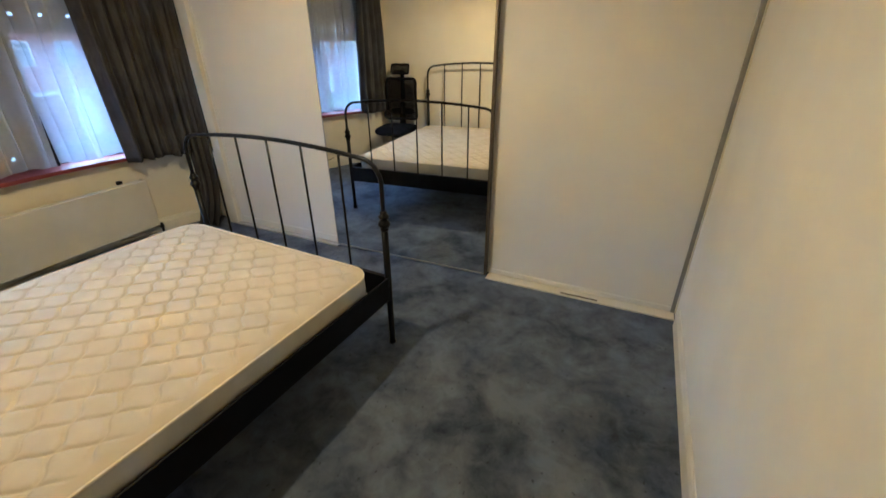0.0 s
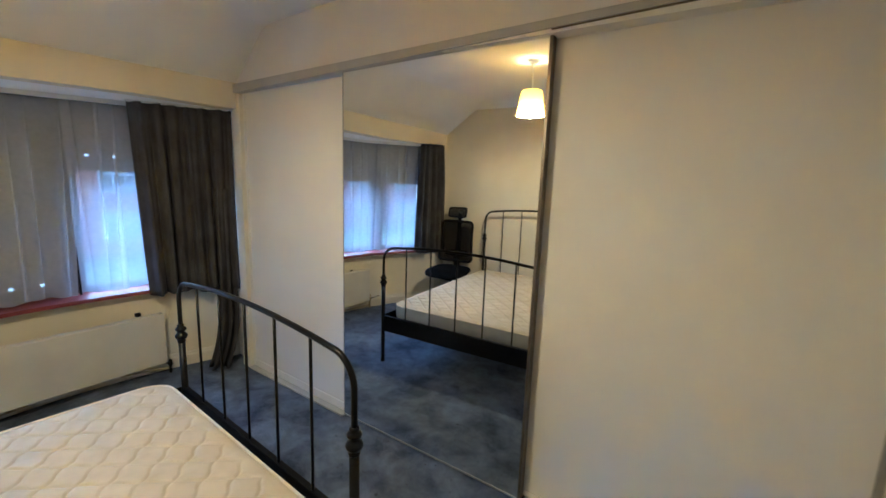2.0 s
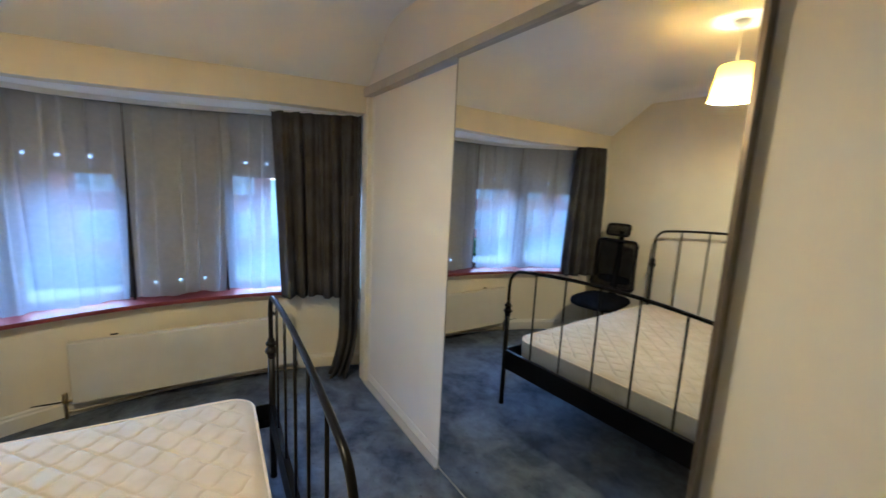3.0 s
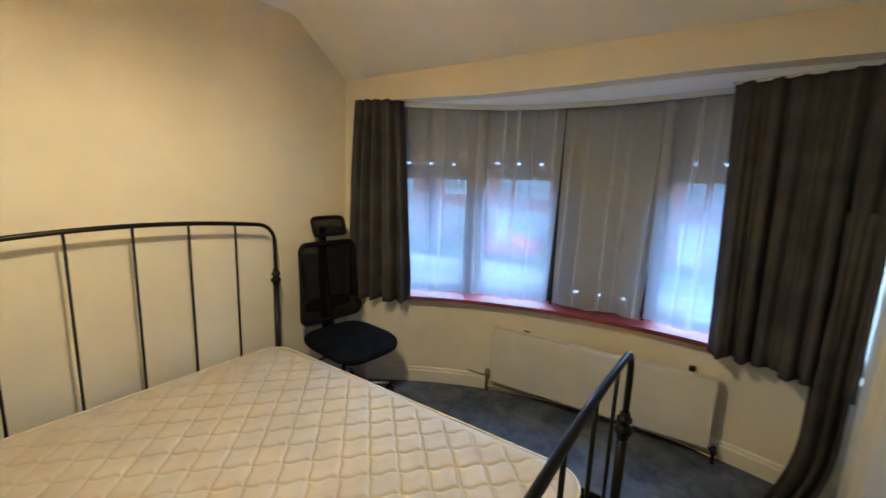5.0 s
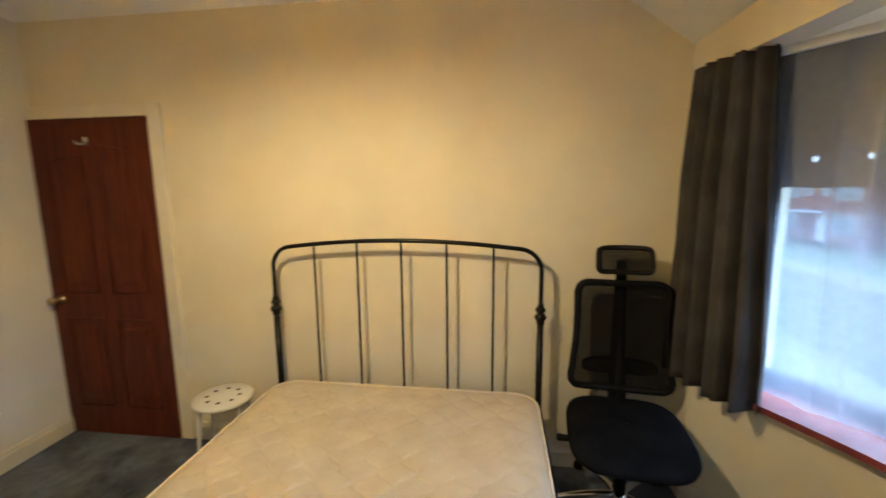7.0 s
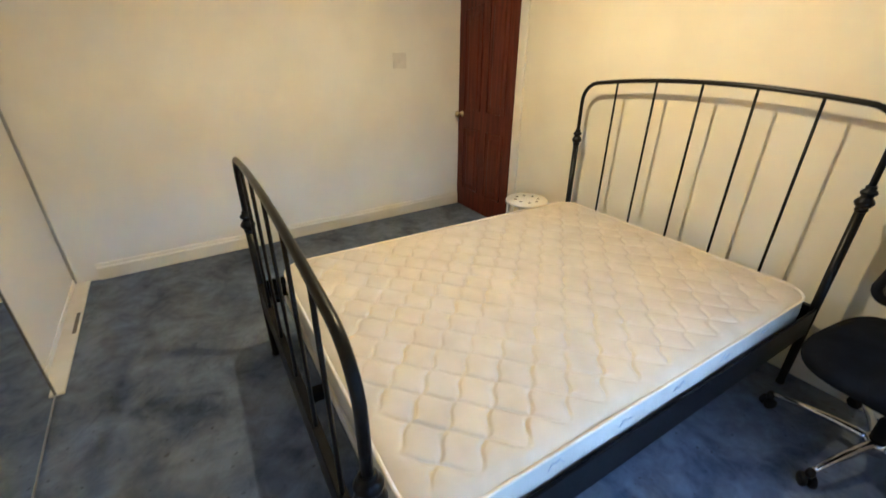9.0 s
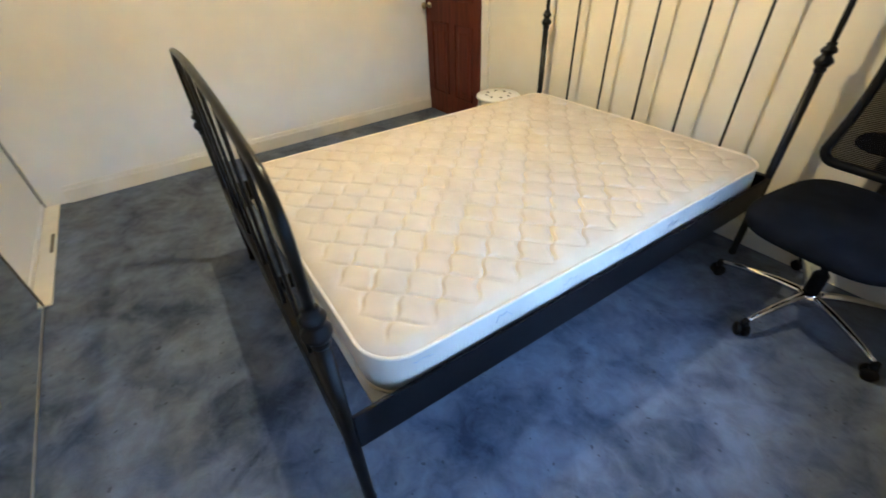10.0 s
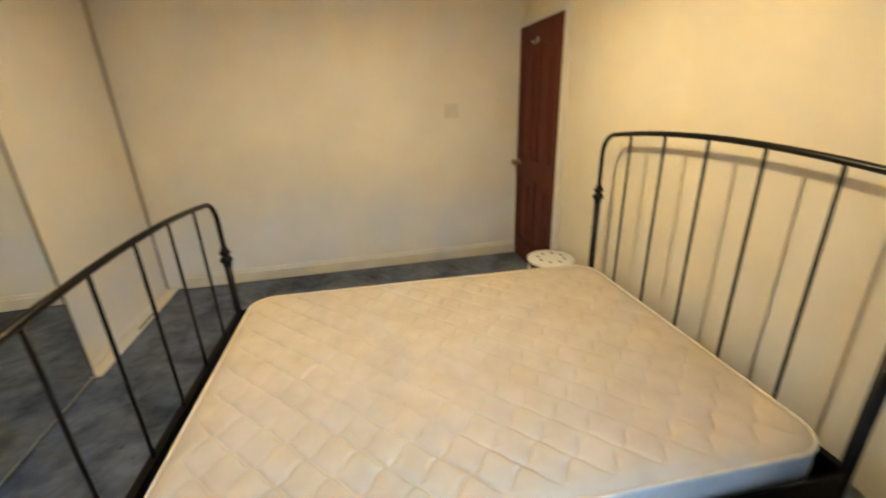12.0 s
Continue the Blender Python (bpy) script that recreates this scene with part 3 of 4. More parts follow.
part("wall_channel", box(L - 0.002, L + 0.016, 0.060, 0.14, 0.014, 2.205), TRIM, ward)

# ---- curtains ----
def folds(path, z0, z1, depth, pitch, seed, nz=18, flare=0.4, sag=0.01, step=0.012, pinch=0.35):
    """Hanging cloth: folds along a line in plan, tighter at the heading."""
    rnd = random.Random(seed)
    pts = curve_pts([(x, y, 0) for x, y in path], 40)
    cum = [0.0]
    for a, b in zip(pts, pts[1:]):
        cum.append(cum[-1] + (b - a).length)
    total = cum[-1]
    n = int(total / step)
    ph = [rnd.uniform(0, 6.28) for _ in range(4)]
    rows = []
    for j in range(nz + 1):
        t = j / nz
        row = []
        for i in range(n + 1):
            s = total * i / n
            k = max(q for q in range(len(cum)) if cum[q] <= s + 1e-9)
            k = min(k, len(pts) - 2)
            f = (s - cum[k]) / max(cum[k + 1] - cum[k], 1e-6)
            p = pts[k].lerp(pts[k + 1], f)
            d = (pts[k + 1] - pts[k]).normalized()
            nr = Vector((-d.y, d.x, 0))
            w = s / pitch * 2 * math.pi
            amp = depth * (pinch + (1 - pinch) * min(1.0, t * 3.0)) * (1 + flare * t)
            off = amp * (math.sin(w + 0.7 * math.sin(w * 0.37 + ph[0]) + 0.5 * t * math.sin(w * 0.21 + ph[1])) + 0.35 * math.sin(w * 2.3 + ph[2] + t))
            zz = z1 + (z0 - z1) * t + sag * t * math.sin(w * 0.5 + ph[3]) - 0.006 * (1 - t) * abs(math.sin(w * 0.5))
            row.append((p.x + nr.x * off, p.y + nr.y * off, zz))
        rows.append(row)
    return grid_mesh(rows)


def cloth(name, bm, material, label, category, group, thick=0.0):
    ob = tagged(part(name, bm, material), label, category, group)
    if thick:
        md = ob.modifiers.new("solid", "SOLIDIFY")
        md.thickness = thick
    return ob


drape = folds([(-0.690, 0.045), (-0.688, 0.15), (-0.700, 0.29), (-0.735, 0.43), (-0.795, 0.565)], 0.675, 2.085, 0.045, 0.100, 3, nz=26, flare=0.25, sag=0.005, step=0.007, pinch=0.55)
for v in drape.verts:
    # gathered tight at the heading and let out below it
    k = max(0.0, min(1.0, (v.co.z - 0.9) / 1.18))
    v.co.y = 0.27 + (v.co.y - 0.27) * (1.02 - 0.30 * k)
cloth("curtain", drape, CURTAIN, "charcoal grey curtain gathered in the bay corner beside the chair", "curtain", "charcoal curtains", 0.003)
drape = folds([(-1.15, 2.33), (-1.11, 2.53), (-1.03, 2.74), (-0.925, 2.945)], 0.680, 2.10, 0.030, 0.096, 8, nz=26, flare=0.35, sag=0.006, step=0.008, pinch=0.5)
for v in drape.verts:
    # the hem hangs askew and long slack folds cross the pleats
    t = (2.10 - v.co.z) / 1.42
    f = max(0.0, min(1.0, (2.955 - v.co.y) / 0.645))
    v.co.y += 0.055 * t * f
    v.co.x += 0.020 * t * math.sin(v.co.y * 23 + 1.5 * t) + 0.010 * math.sin(v.co.y * 51 - 3.0 * t)
cloth("curtain", drape, CURTAIN, "charcoal grey curtain hanging beside the wardrobe", "curtain", "charcoal curtains", 0.003)
# the long end of the same curtain that trails down to the carpet
tail = folds([(-1.02, 2.80), (-0.97, 2.86), (-0.945, 2.935)], 0.008, 1.5, 0.026, 0.06, 11, nz=26, flare=1.1)
for v in tail.verts:
    t = max(0.0, 1 - v.co.z / 0.45)
    v.co.y -= 0.09 * t * t
    v.co.x -= 0.03 * t
cloth("curtain_tail", tail, CURTAIN, "charcoal curtain end trailing on the carpet", "curtain", "", 0.003)

VR = 2.925
def voile(a0, a1, lean0, lean1, seed, low=0.714):
    """Sheer net with uneven soft pleats, some folded over themselves, and a scalloped hem."""
    rnd = random.Random(seed)
    arm = radians(1) * VR
    total = (a1 - a0) * arm
    pleats, s = [], rnd.uniform(0.02, 0.06)
    while s < total - 0.01:
        pleats.append((s, rnd.uniform(0.012, 0.036), rnd.uniform(0.4, 2.3), rnd.uniform(-0.03, 0.03), rnd.uniform(0.010, 0.022), rnd.choice((-0.6, -0.3, 0.2, 0.5))))
        s += rnd.uniform(0.045, 0.17)
    ph = [rnd.uniform(0, 6.28) for _ in range(3)]
    n, nz = int(total / 0.0045), 24
    rows = []
    for j in range(nz + 1):
        t = j / nz
        row = []
        for i in range(n + 1):
            s = total * i / n
            du, dn = 0.0, 0.004 * math.sin(s * 21 + ph[0] + 0.8 * t)
            for c, w, k, drift, h, grow in pleats:
                u = (s - c - drift * t) / w
                if abs(u) < 4:
                    e = math.exp(-u * u)
                    g = max(0.15, 1 + grow * (t - 0.4))
                    du -= k * g * w * u * e
                    dn += h * g * e
            f = s / total
            edge = min(1.0, s / 0.05, (total - s) / 0.05)
            s2 = s + du * edge + t ** 1.6 * (lean0 * (1 - f) ** 3 + lean1 * f ** 3)
            x, y = arc(VR + 0.012 - dn, a0 + s2 / arm)
            hem = low + 0.010 + 0.008 * math.sin(s * 17 + ph[1]) + 0.5 * max(0.0, dn) - 0.004 * math.sin(s * 47 + ph[2])
            head = bay_head(y) - 0.020
            row.append((x, y, head + (max(hem, 0.711) - head) * t))
        rows.append(row)
    return cloth("net_curtain", grid_mesh(rows), VOILE, "sheer white net curtain hanging over the sill", "net curtain", "net curtains")


voile(-36.0, -22.4, 0.0, 0.01, 21)
voile(-22.9, -11.50, 0.01, -0.030, 22)
voile(-11.40, 0.55, 0.008, -0.046, 23)
voile(-0.15, 18.6, 0.012, 0.0, 24)

for a, top in ((-22.65, 2.015), (-11.5, 2.015), (0.02, 2.03)):
    strap = thing("shutter_strap", "black pull strap hanging between the net curtains", "strap", pose(*arc(2.955, a), 0, 0, 0, -a), "shutter straps")
    part("strap", box(-0.0015, 0.0015, -0.008, 0.008, 0.715, top), BLACK_PLASTIC, strap)
    part("pulley", lathe([(0.004, top - 0.022), (0.013, top - 0.016), (0.015, top - 0.004), (0.010, top + 0.006)], n=14), BLACK_PLASTIC, strap)

rail = thing("curtain_track", "white curved curtain track under the bay soffit", "curtain track")
bm = ring(2.895, 2.922, -37.0, 15.5, 0.0, 1.0)
for v in bm.verts:
    v.co.z = bay_head(v.co.y) + (0.004 if v.co.z > 0.5 else -0.026)
part("track", bm, WHITE_METAL, rail)
rail2 = thing("curtain_track", "short white curtain track at the head of the bay", "curtain track")
part("track", tube(curve_pts([(-1.15, 2.32, 2.094), (-1.11, 2.53, 2.100), (-1.03, 2.74, 2.102), (-0.95, 2.93, 2.106)], 8), 0.008, 8), WHITE_METAL, rail2)

# ---- radiator ----
RAD = pose(-1.102, 1.095, 0, 0, 0, 92.9)
rad = thing("radiator", "long cream panel radiator under the bow window", "radiator", RAD)
RL = 1.373
bm = box(0, RL, 0.0, 0.016, 0.105, 0.514, bev=0.006)
body = part("panel", bm, RADIATOR, rad)
part("panel", box(0.01, RL - 0.01, 0.060, 0.074, 0.110, 0.510, bev=0.006), RADIATOR, rad)
part("grille", box(0.012, RL - 0.012, 0.016, 0.060, 0.495, 0.507), RADIATOR, rad)
part("end_cap", box(-0.001, 0.010, 0.014, 0.074, 0.12, 0.515), RADIATOR, rad)
part("end_cap", box(RL - 0.010, RL + 0.001, 0.014, 0.074, 0.12, 0.515), RADIATOR, rad)
for x, dx in ((0.02, -0.06), (RL - 0.02, 0.05)):
    k = 1.0 if dx < 0 else 0.62
    vb = lathe([(0.010, 0.0), (0.010, 0.10 * k), (0.017, 0.105 * k), (0.017, 0.14 * k), (0.014, 0.145 * k), (0.014, 0.17 * k), (0.009, 0.175 * k)], x + dx, 0.04, 14)
    tube([(x + dx, 0.04, 0.115 * k), (x, 0.04, 0.118)], 0.010, 10, vb)
    part("valve", vb, BRASS if dx < 0 else BLACK_PLASTIC, rad, "radiator valve")
part("pipe", tube(curve_pts([(-0.04, 0.045, 0.035), (0.3, 0.10, 0.035), (0.72, 0.185, 0.035), (1.1, 0.17, 0.035), (RL + 0.03, 0.045, 0.035)], 8), 0.0075, 8), COPPER, rad, "painted pipe along the skirting")
stop = thing("air_vent_cap", "small black cap on the wall above the radiator", "cap", pose(-1.322, 2.331, 0.505))
part("cap", box(-0.002, 0.03, -0.018, 0.018, -0.014, 0.014, bev=0.004), BLACK_PLASTIC, stop)
stop2 = thing("air_vent_cap", "small dark bracket top behind the radiator", "bracket", pose(-1.20, 1.32, 0.49))
part("cap", box(-0.006, 0.006, -0.022, 0.022, 0.022, 0.030, bev=0.002), BLACK_PLASTIC, stop2)

cord = thing("black_cable", "thin black cable sticking out above the skirting", "cable")
part("cord", tube(curve_pts([(-1.155, 1.05, 0.11), (-1.14, 0.98, 0.115), (-1.115, 0.88, 0.13), (-1.09, 0.78, 0.155), (-1.076, 0.731, 0.17)], 6), 0.0045, 7), BLACK_PLASTIC, cord)
flex = thing("white_cable", "thin white cable hanging down the wall to the carpet", "cable")
part("cord", tube(curve_pts([(-0.80, 0.30, 0.66), (-0.76, 0.26, 0.45), (-0.70, 0.20, 0.30), (-0.685, 0.17, 0.16), (-0.72, 0.20, 0.03), (-0.69, 0.26, 0.006)], 8), 0.0035, 7), PALE_FLEX, flex)

# ---- bed ----
BEDX = 1.448
YH, YF = 0.10, 2.140
bed = thing("bed_frame", "black lacquered iron double bed frame with arched rails", "bed", pose(-0.020, 0.027, 0, 0, 0, -0.45))


def bed_end(y, knob_z, top_mid, top_side, low_z):
    """One end of the bed: posts, turned knuckles, arched tube and five spindles."""
    post_r = 0.0175
    for x in (0.0, BEDX):
        leg = [(0.020, 0.0), (0.020, 0.012), (post_r * 0.93, 0.03), (post_r, 0.25), (post_r, knob_z - 0.045)]
        part("post", lathe(leg, x, y, 16), IRON, bed)
        k = knob_z
        turned = [(0.0175, k - 0.05), (0.021, k - 0.044), (0.021, k - 0.037), (0.018, k - 0.033), (0.024, k - 0.028), (0.031, k - 0.016), (0.031, k - 0.008),
                  (0.024, k + 0.003), (0.019, k + 0.008), (0.019, k + 0.016), (0.026, k + 0.022), (0.027, k + 0.030), (0.021, k + 0.038), (0.016, k + 0.042), (0.018, k + 0.050), (0.013, k + 0.056)]
        part("knuckle", lathe(turned, x, y, 20), IRON, bed)
    r = 0.115
    def crown(x):
        u = (x - BEDX / 2) / (BEDX / 2 - r)
        return top_mid - (top_mid - top_side) * u * u
    pts = [(0, y, knob_z + 0.05), (0, y, (knob_z + top_side - r) / 2 + 0.02)]
    for i in range(9):
        a = math.pi - i / 8 * math.pi / 2 * 0.96
        pts.append((r + r * math.cos(a), y, top_side - r + r * math.sin(a)))
    for i in range(1, 24):
        x = r + (BEDX - 2 * r) * i / 24
        pts.append((x, y, crown(x)))
    for i in range(9):
        a = math.pi / 2 * 0.04 + (1 - i / 8) * math.pi / 2 * 0.96
        pts.append((BEDX - r + r * math.cos(a), y, top_side - r + r * math.sin(a)))
    pts += [(BEDX, y, (knob_z + top_side - r) / 2 + 0.02), (BEDX, y, knob_z + 0.05)]
    part("arch", tube(pts, 0.0115, 12), IRON, bed)
    for i in range(1, 6):
        x = BEDX * i / 6
        part("spindle", tube([(x, y, low_z), (x, y, crown(x))], 0.0062, 10), IRON, bed)
    part("cross_rail", box(0.012, BEDX - 0.012, y - 0.014, y + 0.014, low_z - 0.14, low_z, bev=0.003), RAIL, bed)


bed_end(YH, 0.922, 1.300, 1.263, 0.43)
bed_end(YF, 0.740, 1.075, 1.040, 0.43)
for x, s in ((0.0, 1), (BEDX, -1)):
    part("side_rail", box(x - s * 0.002 - 0.006 - s * 0.006, x - s * 0.002 + 0.006 - s * 0.006, YH + 0.014, YF - 0.014, 0.295, 0.430, bev=0.004), RAIL, bed)
    part("rail_lip", box(min(x - s * 0.002, x + s * 0.05), max(x - s * 0.002, x + s * 0.05), YH + 0.02, YF - 0.02, 0.335, 0.340), RAIL, bed)
part("centre_beam", box(BEDX / 2 - 0.02, BEDX / 2 + 0.02, YH + 0.014, YF - 0.014, 0.30, 0.338), RAIL, bed)
for i in range(14):
    y = YH + 0.12 + i * (YF - YH - 0.24) / 13
    part("slat", box(0.05, BEDX - 0.05, y - 0.035, y + 0.035, 0.341, 0.353), TRIM, bed, "pale wooden slat")

# ---- mattress ----
MX0, MX1, MY0, MY1, MZ0, MZ1 = 0.002, 1.420, 0.156, 2.064, 0.354, 0.515
mattress = thing("mattress", "bare cream quilted double mattress on the iron bed", "mattress", pose((MX0 + MX1) / 2, (MY0 + MY1) / 2, 0, 0, 0, -0.45))
hx, hy, cr = (MX1 - MX0) / 2, (MY1 - MY0) / 2, 0.12


def rounded(u, v, inset=0.0):
    x, y = u * (hx - inset), v * (hy - inset)
    cx, cy = hx - cr, hy - cr
    r = cr - inset
    ax, ay = abs(x) - cx, abs(y) - cy
    if ax > 0 and ay > 0:
        m, l = max(ax, ay), math.hypot(ax, ay)
        ax, ay = ax * m / l, ay * m / l
        return math.copysign(cx + ax, x), math.copysign(cy + ay, y)
    return x, y


def quilt(x, y):
    """Depth of stitched diagonal lines, each waving a little, at a place on the top."""
    a = 0.1055
    u, v = (x + y) * 0.7071 + 0.031, (x - y) * 0.7071 - 0.045
    u, v = u + 0.0065 * math.sin(2 * math.pi * v / a + 0.2), v + 0.0022 * math.sin(2 * math.pi * u / a)
    fu, fv = abs((u / a) % 1.0 - 0.5) * 2, abs((v / a) % 1.0 - 0.5) * 2
    du, dv = (1 - fu) * a / 2, (1 - fv) * a / 2
    best = min(du, dv)
    groove = max(0.88 * math.exp(-(du / 0.0062) ** 2), math.exp(-(dv / 0.0062) ** 2))
    return -0.0060 * groove + 0.0040 * (1 - (1 - min(1.0, best / 0.040)) ** 2)


NX, NY = 372, 510
verts, faces = [], []
for j in range(NY + 1):
    for i in range(NX + 1):
        u, v = 2 * i / NX - 1, 2 * j / NY - 1
        x, y = rounded(u, v, 0.004)
        e = min(hx * (1 - abs(u)), hy * (1 - abs(v)))
        fade = min(1.0, max(0.0, (e - 0.03) / 0.05))
        z = MZ1 + fade * quilt(x, y) - 0.016 * max(0.0, 1 - e / 0.05) ** 2 + 0.004 * noise.noise((x * 2.5, y * 2.5, 0.3))
        verts.append((x, y, z))
for j in range(NY):
    for i in range(NX):
        a = j * (NX + 1) + i
        faces.append((a, a + 1, a + NX + 2, a + NX + 1))
me = bpy.data.meshes.new("quilted_top")
me.from_pydata(verts, [], faces)
me.materials.append(TICK)
me.polygons.foreach_set("use_smooth", [True] * len(me.polygons))
top = new("quilted_top", me)
top.parent = mattress


def rim(inset, n=26):
    """Points round the mattress outline."""
    out = []
    for i in range(n):
        out.append(rounded(-1 + 2 * i / n, -1, inset))
    for i in range(n):
        out.append(rounded(1, -1 + 2 * i / n, inset))
    for i in range(n):
        out.append(rounded(1 - 2 * i / n, 1, inset))
    for i in range(n):
        out.append(rounded(-1, 1 - 2 * i / n, inset))
    return out


rows = []
for z, o in ((MZ1 - 0.017, 0.003), (MZ1 - 0.04, -0.002), (MZ1 - 0.08, -0.005), (MZ0 + 0.04, -0.003), (MZ0 + 0.012, 0.002), (MZ0, 0.012)):
    rows.append([(x, y, z) for x, y in rim(o, 60)])
bm = grid_mesh(rows, wrap=True)
bm.verts.ensure_lookup_table()
bm.faces.new([bm.verts[len(bm.verts) - 240 + k] for k in range(240)])
bmesh.ops.recalc_face_normals(bm, faces=bm.faces[:])
part("border", bm, TICK_SIDE, mattress, "plain pale mattress border")
part("piping", tube([(x, y, MZ1 - 0.014) for x, y in rim(0.0, 60)], 0.0055, 8, closed=True), PIPING, mattress, "beige piped edge")
part("piping", tube([(x, y, MZ0 + 0.008) for x, y in rim(0.002, 60)], 0.0055, 8, closed=True), PIPING, mattress, "beige piped edge")

rnd = random.Random(5)
for k in range(7):
    y0 = hy - 0.16 - k * 0.27
    pts = [(-hx - 0.0052, y0 + 0.012 * i, MZ0 + 0.112 + rnd.uniform(-0.014, 0.014)) for i in range(6)]
    part("printed_mark", tube(curve_pts(pts, 4), 0.0011, 5), SCRIBE, mattress, "faint blue-grey printed scroll")

# ---- stool ----
stool = thing("stool", "round white metal stool with holes in the seat", "stool", pose(1.700, 0.25, 0))
SN, SR, SZ = 48, 0.155, 0.443
holes = [(0.085 * math.cos(math.pi / 4 * k + 0.3), 0.085 * math.sin(math.pi / 4 * k + 0.3)) for k in range(8)]
bm = lathe([(0.005, SZ - 0.006), (SR - 0.012, SZ - 0.006), (SR - 0.006, SZ - 0.020), (SR, SZ - 0.020), (SR, SZ - 0.008), (SR - 0.006, SZ), (0.005, SZ)], n=SN)
part("seat", bm, WHITE_METAL, stool)
for hx_, hy_ in holes:
    part("hole", lathe([(0.0105, SZ + 0.0002), (0.0105, SZ + 0.0012), (0.0005, SZ + 0.0012)], hx_, hy_, 14), DARK, stool)
for k in range(4):
    a = math.pi / 4 + k * math.pi / 2 + 0.35
    c, s = math.cos(a), math.sin(a)
    part("leg", tube(curve_pts([(0.05 * c, 0.05 * s, SZ - 0.015), (0.115 * c, 0.115 * s, SZ - 0.018), (0.135 * c, 0.135 * s, SZ - 0.045), (0.150 * c, 0.150 * s, 0.2), (0.165 * c, 0.165 * s, 0.008)], 6), 0.0105, 10), WHITE_METAL, stool)
    part("foot", lathe([(0.013, 0.0), (0.014, 0.02), (0.010, 0.024)], 0.165 * c, 0.165 * s, 12), BLACK_PLASTIC, stool)

# ---- office chair ----
chair = thing("office_chair", "black mesh-back office chair with headrest and chrome base", "office chair", pose(-0.390, 0.325, 0, 0, 0, -6.0))


def pillow(w, d, h, z, bm=None, power=3.2, n=30, m=14, dome=0.02, y0=0.0):
    """A soft cushion with a rounded outline and edges."""
    rows = []
    for j in range(m + 1):
        t = j / m
        a = math.pi * (t - 0.5)
        k = (abs(math.cos(a)) ** 0.5)
        zz = z + h / 2 * math.copysign(abs(math.sin(a)) ** 0.8, math.sin(a))
        row = []
        for i in range(n):
            b = 2 * math.pi * i / n
            cx = math.copysign(abs(math.cos(b)) ** (2 / power), math.cos(b))
            sy = math.copysign(abs(math.sin(b)) ** (2 / power), math.sin(b))
            row.append((w / 2 * cx * max(k, 0.02), y0 + d / 2 * sy * max(k, 0.02), zz))
        rows.append(row)
    b2 = grid_mesh(rows, bm, wrap=True)
    return b2


bm = pillow(0.52, 0.53, 0.085, 0.475, y0=0.08, power=3.9, n=40)
for v in bm.verts:
    y = v.co.y - 0.075
    v.co.z += -0.030 * max(0.0, y / 0.25) ** 3 + 0.012 * max(0.0, -y / 0.25) ** 2
    v.co.x *= 1.0 + 0.05 * y
bmesh.ops.recalc_face_normals(bm, faces=bm.faces[:])
part("seat", bm, SEAT_CLOTH, chair, "black cloth seat cushion")
part("seat_pan", box(-0.19, 0.19, -0.13, 0.24, 0.405, 0.440, bev=0.012), BLACK_PLASTIC, chair)
part("mechanism", box(-0.07, 0.07, -0.10, 0.12, 0.355, 0.408, bev=0.010), BLACK_PLASTIC, chair)
part("lever", tube(curve_pts([(0.06, 0.02, 0.385), (0.20, 0.03, 0.385), (0.26, 0.03, 0.378)], 5), 0.006, 8), BLACK_PLASTIC, chair)
part("lever_paddle", box(0.245, 0.30, 0.01, 0.05, 0.369, 0.387, bev=0.005), BLACK_PLASTIC, chair)
part("gas_lift", lathe([(0.028, 0.075), (0.028, 0.20), (0.024, 0.21), (0.014, 0.215), (0.014, 0.36)], n=18), BLACK_PLASTIC, chair)
part("hub", lathe([(0.040, 0.062), (0.045, 0.075), (0.043, 0.105), (0.034, 0.118)], n=20), CHROME, chair)
for k in range(5):
    a = radians(82 + 72 * k)
    c, s = math.cos(a), math.sin(a)
    pts = [(0.03 * c, 0.03 * s, 0.098), (0.12 * c, 0.12 * s, 0.100), (0.24 * c, 0.24 * s, 0.088), (0.325 * c, 0.325 * s, 0.072)]
    leg = part("base_leg", tube(curve_pts(pts, 5), 0.015, 10, radii=[0.019 - 0.0006 * i for i in range(16)]), CHROME, chair, "chrome star-base leg")
    cx, cy = 0.335 * c, 0.335 * s
    cas = part("caster", lathe([(0.012, 0.045), (0.016, 0.06), (0.012, 0.078)], cx, cy, 12), BLACK_PLASTIC, chair)
    for side in (-1, 1):
        wb = lathe([(0.006, -0.009), (0.020, -0.010), (0.0265, -0.006), (0.0265, 0.006), (0.020, 0.010), (0.006, 0.009)], n=18)
        bmesh.ops.rotate(wb, verts=wb.verts[:], matrix=Matrix.Rotation(radians(90), 3, "X"))
        bmesh.ops.rotate(wb, verts=wb.verts[:], matrix=Matrix.Rotation(a + 0.9, 3, "Z"))
        o = Vector((math.cos(a + 0.9 + math.pi / 2), math.sin(a + 0.9 + math.pi / 2), 0)) * 0.015 * side
        bmesh.ops.translate(wb, verts=wb.verts[:], vec=(cx + o.x, cy + o.y, 0.0268))
        part("wheel", wb, BLACK_PLASTIC, cas)


def back_y(z):
    """How far back the rest stands at a height."""
    return -0.175 - 0.02 * math.sin((z - 0.57) / 0.53 * math.pi) - 0.05 * max(0.0, (z - 0.62) / 0.48) ** 1.2 + 0.02


